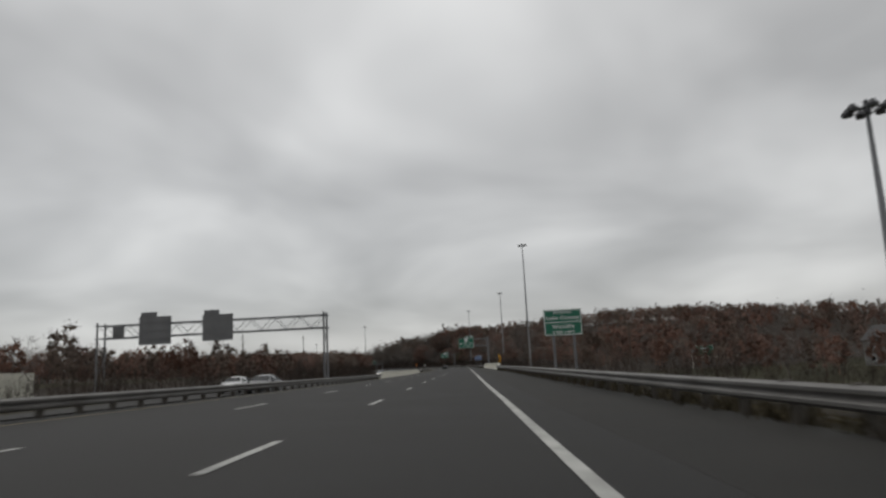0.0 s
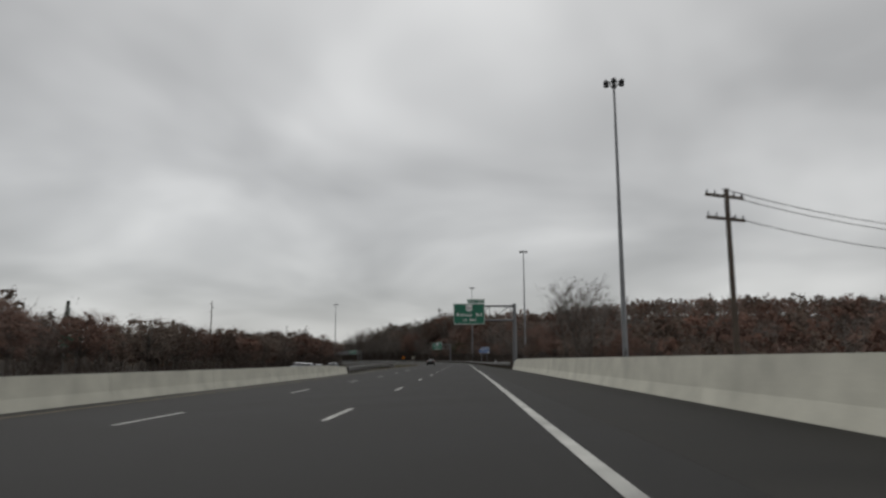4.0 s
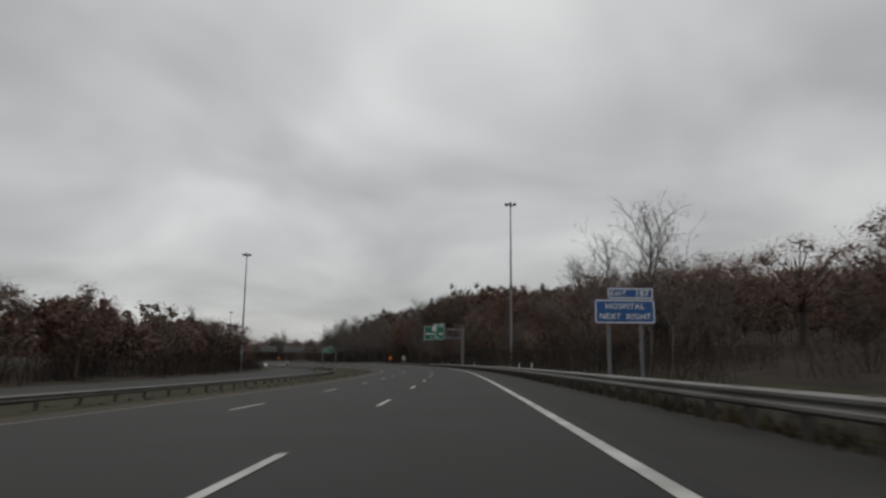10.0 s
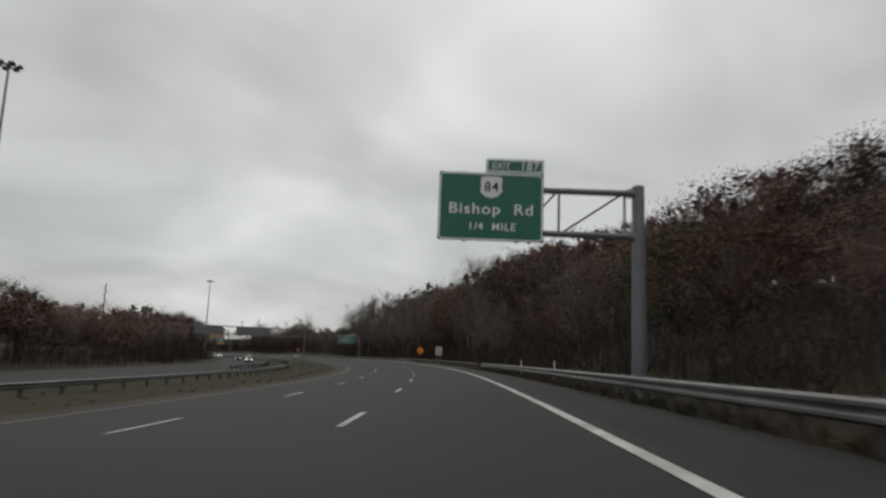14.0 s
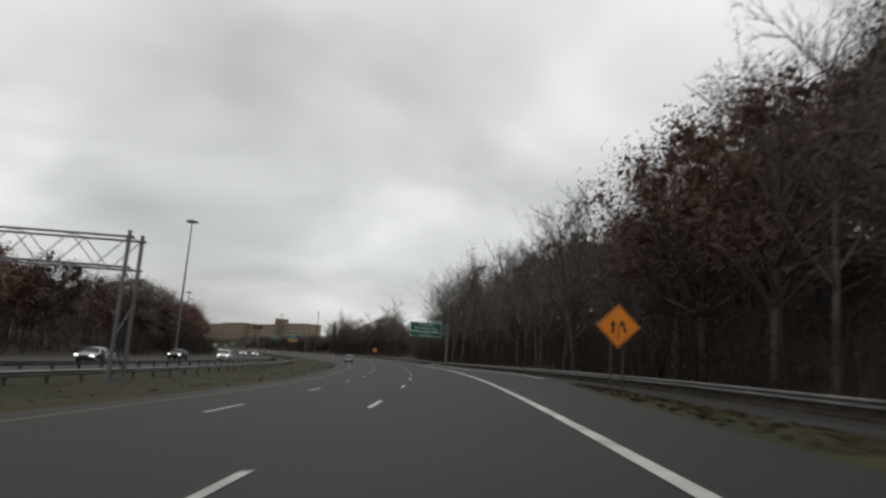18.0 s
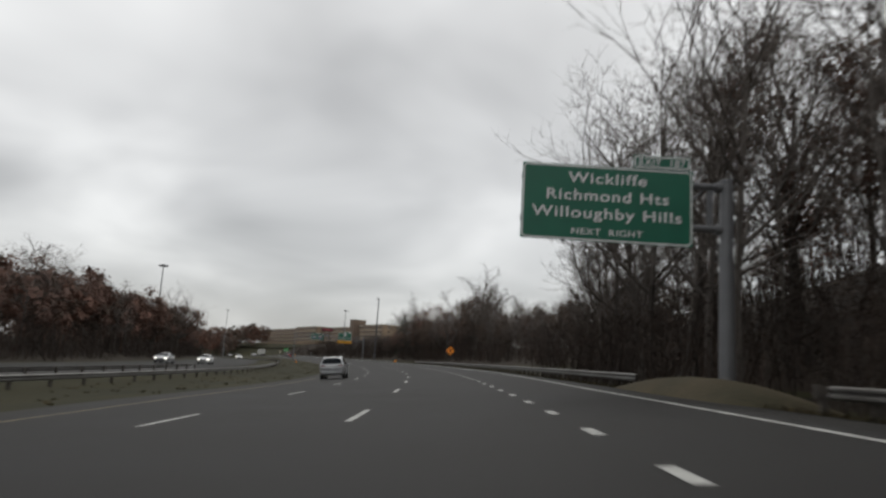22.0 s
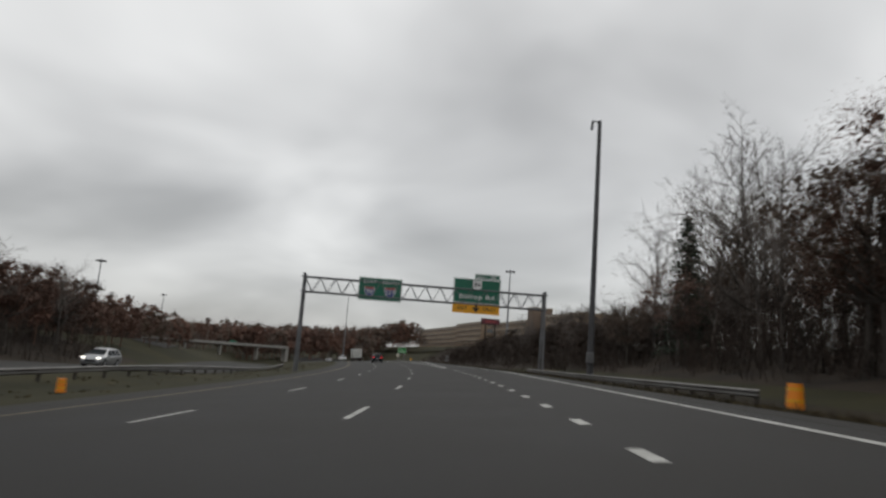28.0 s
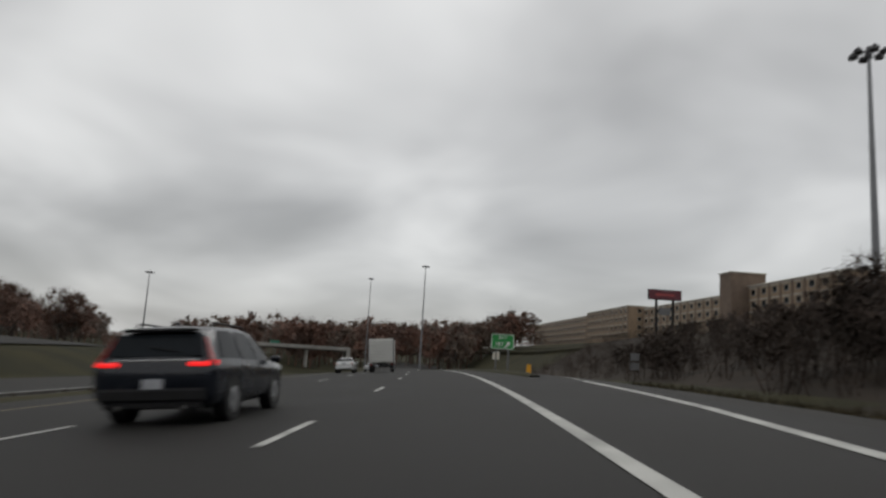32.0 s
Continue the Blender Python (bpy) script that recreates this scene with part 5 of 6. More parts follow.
SKYLINE_H = [(-280, 16), (-140, 14), (-90, 16.5), (-60, 18.5), (-30, 23.5), (0, 20.5), (25, 23), (45, 18), (70, 12)]
spots = []
for _ in range(440):
    s = rt.uniform(1190, 1400)
    d = rt.uniform(-280, 12) if rt.random() < 0.8 else rt.uniform(12, 62)
    spots.append((s, d, rt.uniform(0.9, 1.16) * float(interp(d, SKYLINE_H)) * (1 + (s - 1200) * 0.001) * clearing(s, d), pick([("rust", 0.55), ("brown", 0.37), ("twig", 0.08)])))
for _ in range(330):
    s = rt.uniform(1000, 1500)
    d = rt.uniform(-330, -60) if rt.random() < 0.6 else rt.uniform(-60, 150)
    if abs(d - 6) > 32 + (s < 1200) * 20 and not (s < 1230 and 40 < d < 130):
        spots.append((s, d, rt.uniform(8, 12) * clearing(s, d), mix()))
woods("distant_woods", [q for q in spots if q[0] >= 1180], "woods on the skyline beyond the interchange", FINE)
woods("interchange_woods", [q for q in spots if q[0] < 1180], "woods beside the interchange", FINE)

# brush and saplings at the foot of the woods
def bush(seed, kind):
    r = random.Random(seed)
    segs, tips = [], []
    for _ in range(9):
        p = Vector((r.gauss(0, .16), r.gauss(0, .16), 0))
        q = p + Vector((r.gauss(0, .2), r.gauss(0, .2), r.uniform(.55, 1.0)))
        segs.append((p, q, 0.008, 0.002, 0))
        for _ in range(5):
            c = p.lerp(q, r.uniform(.04, 1))
            e = c + Vector((r.gauss(0, .14), r.gauss(0, .14), r.uniform(.05, .25)))
            segs.append((c, e, 0.004, 0.001, 1))
            tips.append((e, Vector((0, 0, 1)), 1))
            o = c.lerp(e, r.uniform(.3, 1))
            segs.append((o, o + Vector((r.gauss(0, .07), r.gauss(0, .07), r.uniform(0, .13))), 0.0028, 0.0008, 2))
    return triangles(*joined(blade_arrays(segs, r), leaf_arrays(tips, 2 if kind == "twig" else 3, 0.015, r, 0.06)))


BUSHES = {k: [bush(900 + 7 * n + len(k), k) for n in range(4)] for k in ("rust", "brown", "twig")}
spots = []
for _ in range(900):
    s = rt.uniform(178, 900)
    off = float(interp(s, ROW_D))
    spots.append((s, float(interp(s, SIDE)) + max(2.8, off - 5) + rt.random() ** 1.5 * 12, rt.uniform(1.8, 4.8) * (0.7 if s < 330 or s > 820 else 1.1 if s < 540 else 1.45), pick([("rust", 0.2), ("brown", 0.5), ("twig", 0.3)])))
for _ in range(380):
    s = rt.uniform(455, 705)
    spots.append((s, float(interp(s, SIDE)) + float(interp(s, ROW_D)) - 1.5 + rt.random() * 12, rt.uniform(3, 6.5), pick([("rust", 0.1), ("brown", 0.55), ("twig", 0.35)])))
for _ in range(170):
    s = rt.uniform(520, 700)
    spots.append((s, float(interp(s, SIDE)) + float(interp(s, ROW_D)) + 12 + rt.random() * 22, rt.uniform(4.5, 7.5), pick([("brown", 0.65), ("twig", 0.35)])))
for _ in range(200):
    s = rt.uniform(780, 872)
    spots.append((s, float(interp(s, SIDE)) + float(interp(s, ROW_D)) - 2 + rt.random() * 16, rt.uniform(3.5, 7.5), pick([("rust", 0.15), ("brown", 0.55), ("twig", 0.3)])))
for _ in range(640):
    s = rt.uniform(865, 1070)
    d = float(interp(s, SIDE)) + 6.5 + rt.random() * 36
    spots.append((s, d, rt.uniform(1.6, 3.8) * float(interp(s, [(905, 1.2), (945, 1.25), (985, 1.0), (1030, 0.85)])), pick([("rust", 0.25), ("brown", 0.45), ("twig", 0.3)])))
woods("brushwood", spots, "brush and saplings at the foot of the woods", BUSHES, "brush")
# close thicket on the bank before the brick buildings
spots = []
for _ in range(240):
    s = rt.uniform(862, 1015)
    spots.append((s, float(interp(s, SIDE)) + 8 + rt.random() * 28, rt.uniform(0.75, 1.15) * float(interp(s, [(862, 6), (900, 6.2), (930, 5.2), (960, 4.4), (1015, 3)])), pick([("rust", 0.15), ("brown", 0.6), ("twig", 0.25)])))
woods("thicket", spots, "thicket on the bank before the brick buildings", FINE, "brush")
spots = []
for _ in range(560):
    s = rt.uniform(-60, 900)
    spots.append((s, float(interp(s, OPP)) - 9.5 - rt.random() ** 1.2 * 12, rt.uniform(1.5, 4.5) * (1.35 if s > 150 else 1), pick([("rust", 0.3), ("brown", 0.45), ("twig", 0.25)])))
for _ in range(330):
    s = rt.uniform(340, 890)
    if not 604 < s < 622:
        spots.append((s, float(interp(s, OPP)) - 12 - rt.random() * 9, rt.uniform(3.5, 6.0), pick([("rust", 0.35), ("brown", 0.5), ("twig", 0.15)])))
for _ in range(200):
    s = rt.uniform(-40, 330)
    spots.append((s, float(interp(s, OPP)) - 10 - rt.random() * 14, rt.uniform(2, 4.5), pick([("rust", 0.35), ("brown", 0.45), ("twig", 0.2)])))
for _ in range(130):
    spots.append((rt.uniform(925, 1015), rt.uniform(-100, -58), rt.uniform(2, 5), pick([("rust", 0.4), ("brown", 0.4), ("twig", 0.2)])))
for _ in range(260):
    s = rt.uniform(-40, 180)
    spots.append((s, 14 + rt.random() * 60, rt.uniform(1.2, 4.0), pick([("rust", 0.25), ("brown", 0.45), ("twig", 0.3)])))
woods("roadside_brush", spots, "brush along the verges", BUSHES, "brush")

# grass tufts along the verges and the median
gr = random.Random(9)
V, F = [], []
for _ in range(9000):
    s = gr.uniform(-10, 930)
    if gr.random() < 0.85:
        d = float(interp(s, SIDE)) + 0.05 + abs(gr.gauss(0, 1.2))
        if 101 < s < 172:
            continue
    else:
        d = LEFT - 0.3 - gr.random() * 9
        if s < 180:
            continue
    p = at(s, d)
    for _ in range(4):
        a, h, w = gr.uniform(0, 6.28), gr.uniform(0.04, 0.13), gr.uniform(0.006, 0.016)
        o = Vector((math.cos(a), math.sin(a), 0))
        q = p + Vector((gr.gauss(0, .12), gr.gauss(0, .12), -0.02))
        b = len(V)
        V += [q - o * w, q + o * w, q + o * w * 0.3 + Vector((gr.gauss(0, .07), gr.gauss(0, .07), h)), q - o * w * 0.3 + Vector((gr.gauss(0, .07), gr.gauss(0, .07), h))]
        F.append((b, b + 1, b + 2, b + 3))
for _ in range(1500):
    s = gr.uniform(450, 528)
    a, b = float(interp(s, MOSS_L)), float(interp(s, MOSS_R))
    p = at(s, a + (b - a) * gr.uniform(0.08, 0.92), 0.04, True)
    for _ in range(4):
        a, h, w = gr.uniform(0, 6.28), gr.uniform(0.03, 0.10), gr.uniform(0.006, 0.016)
        o = Vector((math.cos(a), math.sin(a), 0))
        q = p + Vector((gr.gauss(0, .08), gr.gauss(0, .08), -0.02))
        b = len(V)
        V += [q - o * w, q + o * w, q + o * w * 0.3 + Vector((gr.gauss(0, .05), gr.gauss(0, .05), h)), q - o * w * 0.3 + Vector((gr.gauss(0, .05), gr.gauss(0, .05), h))]
        F.append((b, b + 1, b + 2, b + 3))
tagged(new("grass_tufts", raw_mesh("grass_tufts", V, F, "blades")), "withered tufts of long grass along the verges", "grass", kind="stuff")

# rank weeds under and behind the guard rails
V, F = [], []
for _ in range(20000):
    s = gr.uniform(-10, 930)
    e = float(interp(s, SIDE))
    if 100 < s < 172:
        continue
    p = at(s, e - 0.2 + abs(gr.gauss(0, 0.8)))
    tall = gr.uniform(0.10, 0.52) * (1.0 if s < 440 else 0.6)
    for _ in range(3):
        a, w = gr.uniform(0, 6.28), gr.uniform(0.010, 0.045)
        o = Vector((math.cos(a), math.sin(a), 0))
        q = p + Vector((gr.gauss(0, .12), gr.gauss(0, .12), -0.03))
        b = len(V)
        V += [q - o * w, q + o * w, q + Vector((gr.gauss(0, .12), gr.gauss(0, .12), tall * gr.uniform(0.6, 1.2)))]
        F.append((b, b + 1, b + 2))
tagged(new("roadside_weeds", raw_mesh("roadside_weeds", V, F, "weeds")), "brown withered weeds under and behind the guard rails", "weeds", kind="stuff")

# ---- vehicles ----
SEDAN = dict(rows=[(-2.40, .80, .78, .72, .50), (-2.33, 1.0, .95, .80, .56), (-1.80, 1.06, .97, .88, .62), (-1.00, 1.38, .97, .90, .60), (-.2, 1.46, .95, .905, .60), (.45, 1.40, .93, .90, .60), (1.25, 1.0, .92, .89, .64), (2.0, .86, .80, .86, .60), (2.33, .68, .66, .76, .50), (2.40, .55, .55, .66, .45)],
             wheels=(-1.38, 1.40), wheel_r=.33, rear=(2, 3), front=(6, 5), side=((-1.55, -1.05, -.42), (-.36, .35, .98)), suv=False)
SUV = dict(rows=[(-2.30, .95, .92, .80, .62), (-2.25, 1.12, 1.06, .90, .70), (-2.02, 1.52, 1.07, .92, .69), (-1.65, 1.66, 1.07, .925, .68), (-.4, 1.69, 1.03, .93, .68), (.4, 1.62, 1.0, .93, .67), (1.22, 1.12, 1.0, .92, .70), (1.95, 1.0, .92, .90, .64), (2.25, .78, .75, .82, .55), (2.30, .6, .6, .72, .5)],
           wheels=(-1.33, 1.33), wheel_r=.36, rear=(1, 2), front=(6, 5), side=((-1.9, -1.62, -.95), (-.88, -.8, .0), (.06, .1, .92)), suv=True)


def car(spec, paint, m, label, lit_tail=False, lit_head=False, kind="car", rack=False):
    g = empty(kind, m, label, "car", "cars on the motorway")
    rows = spec["rows"]
    ys = [r[0] for r in rows]

    def val(y, k):
        return float(np.interp(y, ys, [r[k] for r in rows]))

    def skin(y, u, out=0.0):
        """A point on the right flank between belt (u 0) and roof edge (u 1)."""
        zt, zb, wb, wr = (val(y, k) for k in (1, 2, 3, 4))
        return Vector((wb * 0.985 + (wr - wb * 0.985) * u + out, y, zb + (zt - 0.05 - zb) * u + out * 0.4))

    bm = bmesh.new()
    ring = []
    fine = sorted(set(ys + list(np.linspace(ys[0], ys[-1], 25))))
    for y in fine:
        zt, zb, wb, wr = (val(y, k) for k in (1, 2, 3, 4))
        low = 0.26 + 0.12 * smooth(abs(y), 2.0, 2.4)
        half = [(0, low), (wb * .86, low), (wb * .97, low + .10), (wb * 1.0, .55), (wb * 1.005, (.55 + zb) / 2 + .06), (wb * .985, zb)]
        up = max(zt - .05, zb + .004)
        half += [(wb * .985 + (wr - wb * .985) * .5, zb + (up - zb) * .5), (wr, up), (wr * .8, max(zt - .015, up + .002)), (0, max(zt + .01, up + .004))]
        ring.append([bm.verts.new((x, y, z)) for x, z in half] + [bm.verts.new((-x, y, z)) for x, z in half[-2:0:-1]])
    n = len(ring[0])
    for a, b in zip(ring, ring[1:]):
        for k in range(n):
            bm.faces.new((a[k], a[(k + 1) % n], b[(k + 1) % n], b[k]))
    bm.faces.new(ring[0])
    bm.faces.new(ring[-1][::-1])
    bmesh.ops.recalc_face_normals(bm, faces=bm.faces)
    part("body", bm, paint, g, smooth_faces=True)

    def pane(name, corners, inset=0.0):
        bm = bmesh.new()
        bm.faces.new([bm.verts.new(c) for c in corners])
        ob = part(name, bm, "glass", g)
        return ob

    # rear window and windscreen stand just proud of the skin
    for name, (lo, hi), sgn in (("rear_window", spec["rear"], -1), ("windscreen", spec["front"], 1)):
        y0, y1 = ys[lo], ys[hi]
        p, q = y0 + (y1 - y0) * .10, y0 + (y1 - y0) * .90
        z0, z1 = val(p, 1) + .025, val(q, 1) + .025
        if spec["suv"] and sgn < 0:
            z0 = 1.14
            p = float(np.interp(z0, [1.12, 1.52], [-2.25, -2.02]))
        w0, w1 = (val(p, 4) + .12) if not spec["suv"] else .74, val(q, 4) - .05
        dy = sgn * .02
        pane(name, [(-w0, p + dy, z0), (w0, p + dy, z0), (w1, q + dy, z1), (-w1, q + dy, z1)])
    for a, b, c in spec["side"]:
        for sx in (1, -1):
            u1 = .93
            pts = [skin(a, .06, .012), skin(c, .06, .012), skin(c if c < .5 else c - .5, u1, .012), skin(b, u1, .012)]
            pane("side_window", [(sx * p.x, p.y, p.z) for p in pts])
    r = spec["wheel_r"]
    for y in spec["wheels"]:
        for sx in (1, -1):
            w = val(y, 3)
            part("wheel_arch", tube(bmesh.new(), (sx * (w * .9), y, r + .02), (sx * (w * 1.008), y, r + .02), r * 1.17, r * 1.14, 20), "plastic", g)
            bm = tube(bmesh.new(), (sx * (w - .22), y, r), (sx * (w - .02), y, r), r, r, 20)
            tube(bm, (sx * (w - .02), y, r), (sx * (w + .012), y, r), r, r * .9, 20)
            tyre = part("wheel", bm, "tyre", g, "black tyre on an alloy rim")
            bm = tube(bmesh.new(), (sx * (w), y, r), (sx * (w + .018), y, r), r * .66, r * .62, 16)
            for k in range(5):
                a = 6.283 * k / 5
                box(bm, (sx * (w + .02), y + r * .33 * math.cos(a), r + r * .33 * math.sin(a)), (.016, r * .6, r * .14), 0, Matrix.Rotation(a, 4, "X"))
            part("rim", bm, "rim", tyre)
    back = ys[0]
    tail = "tail_on" if lit_tail else "tail_off"
    for sx in (1, -1):
        if spec["suv"]:
            bm = bmesh.new()
            if lit_tail:
                box(bm, (sx * .69, back + .03, 1.0), (.34, .10, .07), .02)
                low = [(.80, -2.31, .965), (.925, -2.12, .975), (.925, -2.10, 1.06), (.84, -2.27, 1.06)]
                strip_ = [(.868, -2.262, 1.06), (.908, -2.20, 1.06), (.705, -2.005, 1.46), (.688, -2.03, 1.46)]
            else:
                box(bm, (sx * .66, back + .04, 1.0), (.34, .10, .09), .025)
                low = [(.78, -2.30, .955), (.925, -2.10, .96), (.925, -2.03, 1.06), (.80, -2.27, 1.05)]
            vs = [bm.verts.new((sx * p[0], p[1] - .012, p[2])) for p in low]
            vs2 = [bm.verts.new((sx * p[0] * .94, p[1] + .06, p[2])) for p in low]
            bm.faces.new(vs)
            for k in range(4):
                bm.faces.new((vs[k], vs[(k + 1) % 4], vs2[(k + 1) % 4], vs2[k]))
            part("tail_light", bm, tail, g)
            if lit_tail:
                bm = bmesh.new()
                vs = [bm.verts.new((sx * p[0], p[1] - .014, p[2])) for p in strip_]
                vs2 = [bm.verts.new((sx * p[0] * .95, p[1] + .05, p[2])) for p in strip_]
                bm.faces.new(vs)
                for k in range(4):
                    bm.faces.new((vs[k], vs[(k + 1) % 4], vs2[(k + 1) % 4], vs2[k]))
                part("pillar_light", bm, "tail_dim", g)
        else:
            bm = box(bmesh.new(), (sx * .715, back + .06, .85), (.19, .16, .17), .04)
            part("tail_light", bm, "tail_pale", g)
        part("headlight", box(bmesh.new(), (sx * .66, ys[-1] - .14, .70 if not spec["suv"] else .84), (.34, .2, .15), .04), "head_on" if lit_head else "lens", g)
        mz = val(.95, 2) + .06
        part("mirror", box(bmesh.new(), (sx * (val(.95, 3) + .10), .95, mz), (.2, .12, .15), .04), paint, g)
        for y in (-.75, .2):
            part("door_handle", box(bmesh.new(), (sx * (val(y, 3) * 1.005 + .008), y, val(y, 2) - .10), (.03, .18, .035), .008), "chrome" if spec["suv"] else paint, g)
        if rack or spec["suv"]:
            part("roof_rail", stretch_tubes(bmesh.new(), [(sx * .60, -1.55, val(-1.55, 1) + .0), (sx * .60, -1.4, val(-1.4, 1) + .06), (sx * .60, .1, val(.1, 1) + .06), (sx * .60, .3, val(.3, 1))], .02, 6), "chrome" if paint == "silver_paint" else "plastic", g)
    pz = .86 if not spec["suv"] else .80 if not lit_tail else .68
    part("number_plate", box(bmesh.new(), (0, back - .012, pz), (.31, .015, .16), .005), "plate", g)
    part("rear_bumper", box(bmesh.new(), (0, back + .03, .50), (1.62, .14, .22), .04), "plastic" if lit_tail else paint, g)
    part("bumper_trim", box(bmesh.new(), (0, back + .06, .34), (1.5, .12, .14), .03), "plastic", g)
    part("trim_bar", box(bmesh.new(), (0, back - .005 if not lit_tail else back + .035, pz + .14 if not lit_tail else 1.06), (.62 if not spec["suv"] else 1.34, .02, .035), .008), "chrome", g)
    part("front_grille", box(bmesh.new(), (0, ys[-1] - .03, .58), (1.0, .08, .22), .03), "plastic", g)
    for sx in (1, -1):
        part("exhaust_pipe", tube(bmesh.new(), (sx * .5, back - .02, .30), (sx * .5, back + .3, .30), .04, n=10), "chrome", g)
    if spec["suv"]:
        part("roof_spoiler", box(bmesh.new(), (0, -2.03, 1.575), (1.12, .24, .06), .02), "plastic" if lit_tail else paint, g)
        part("rear_wiper", box(bmesh.new(), (.16, -2.225, 1.24), (.5, .02, .025), .005, Matrix.Rotation(.2, 4, "Y")), "plastic", g)
        part("aerial_fin", box(bmesh.new(), (0, -1.4, 1.71), (.05, .22, .09), .02), paint, g)
    return g


def drive(s, d, turn=0.0):
    """On the pavement, leaning with it."""
    a, b, c = at(s, d, 0.024, True), at(s + 1, d, 0.024, True), at(s, d + 1, 0.024, True)
    y = (b - a).normalized()
    x = (c - a - y * (c - a).dot(y)).normalized()
    z = x.cross(y)
    return Matrix.Translation(a) @ Matrix((x, y, z)).transposed().to_4x4() @ Matrix.Rotation(radians(turn), 4, "Z")


car(SEDAN, "black_paint", drive(264.1, -6.75), "black saloon car with chrome boot trim, in the far lane")
car(SUV, "silver_paint", drive(672.0, -7.3), "silver sport utility car with a dark rear window", rack=True)
car(SUV, "dark_paint", drive(913.9, -3.85), "dark blue sport utility car with lit red tail lights", lit_tail=True).scale = (1.0, 1.0, 0.905)
car(SEDAN, "white_paint", drive(970, -7.6), "white saloon car driving ahead")
car(SEDAN, "silver_paint", drive(1026, -7.2), "silver saloon car far ahead")


def opposite(s, d):
    return Matrix.Translation(at(s, d, 0.13)) @ Matrix.Rotation(float(heading(s)) + math.pi, 4, "Z")


for s, k, spec, paint, label in ((56, 3.4, SEDAN, "grey_paint", "grey saloon car with lit headlights, oncoming"), (64, -1.5, SEDAN, "white_paint", "white saloon car with lit headlights, oncoming"),
                                 (198, 1.8, SEDAN, "silver_paint", "silver saloon car with lit headlights, oncoming"), (212, -1.8, SUV, "silver_paint", "silver utility car with lit headlights, oncoming"),
                                 (227, 1.8, SUV, "grey_paint", "grey utility car with lit headlights, oncoming"), (236, -1.8, SEDAN, "white_paint", "white saloon car with lit headlights, oncoming"),
                                 (567, 1.8, SEDAN, "grey_paint", "grey saloon car with lit headlights, oncoming"), (606, -1.8, SEDAN, "black_paint", "black saloon car with lit headlights, oncoming"),
                                 (622, 1.8, SUV, "white_paint", "white utility car with lit headlights, oncoming"), (717, -1.8, SEDAN, "silver_paint", "silver saloon car with lit headlights, oncoming"),
                                 (728, 1.8, SEDAN, "white_paint", "white saloon car with lit headlights, oncoming"), (852, 1.8, SUV, "silver_paint", "silver utility car with lit headlights, oncoming")):
    car(spec, paint, opposite(s, float(interp(s, OPP)) + k), label, lit_head=True)

# box truck
g = empty("box_truck", drive(966.5, -4.1), "white box truck with a ribbed roller door", "truck", "cars on the motorway")
part("cargo_box", box(bmesh.new(), (0, 2.4, 1.98), (2.4, 4.9, 2.2), .04), "box_white", g)
door = part("rear_door", box(bmesh.new(), (0, -.07, 1.95), (2.1, .04, 1.95), .01), "box_white", g)
for k in range(7):
    part("door_rib", box(bmesh.new(), (0, -.10, 1.1 + .28 * k), (2.06, .025, .03)), "back", door)
for sx in (1, -1):
    part("corner_post", box(bmesh.new(), (sx * 1.16, -.06, 1.97), (.12, .06, 2.2), .01), "back", g)
    part("tail_light", box(bmesh.new(), (sx * 1.0, -.08, .72), (.22, .05, .12), .01), "tail_off", g)
    for y in (.9, 5.6):
        w = part("wheel", tube(bmesh.new(), (sx * .85, y, .42), (sx * 1.12, y, .42), .42, n=18), "tyre", g)
        part("rim", tube(bmesh.new(), (sx * 1.12, y, .42), (sx * 1.135, y, .42), .24, n=14), "rim", w)
part("chassis", box(bmesh.new(), (0, 2.9, .72), (.9, 5.8, .26), .02), "plastic", g)
part("bumper", box(bmesh.new(), (0, -.08, .55), (2.2, .12, .16), .02), "plastic", g)
part("cab", box(bmesh.new(), (0, 5.7, 1.35), (2.1, 1.5, 1.5), .18), "white_paint", g)
part("windscreen", box(bmesh.new(), (0, 6.42, 1.65), (1.8, .08, .6), .03), "glass", g)
part("number_plate", box(bmesh.new(), (-.4, -.16, .62), (.31, .02, .16)), "plate", g)

# ---- orange crash barrels ----
def barrel(s, d, label):
    g = empty("crash_barrel", place(s, d), label, "traffic barrel", "orange barrels")
    bm = tube(bmesh.new(), (0, 0, .08), (0, 0, .55), .30, .28, 16)
    tube(bm, (0, 0, .55), (0, 0, 1.0), .27, .24, 16)
    part("drum", bm, "orange", g)
    for z in (.34, .74):
        part("band", tube(bmesh.new(), (0, 0, z), (0, 0, z + .12), .292 if z < .5 else .268, .286 if z < .5 else .262, 16, cap=False), "yellow", g)
    part("base_ring", tube(bmesh.new(), (0, 0, 0), (0, 0, .10), .40, .36, 16), "plastic", g)
    return g


barrel(811.5, 12.4, "orange plastic barrel at the guard rail end")
barrel(815, -14.6, "small orange plastic barrel on the median grass").scale = (0.6, 0.6, 0.6)

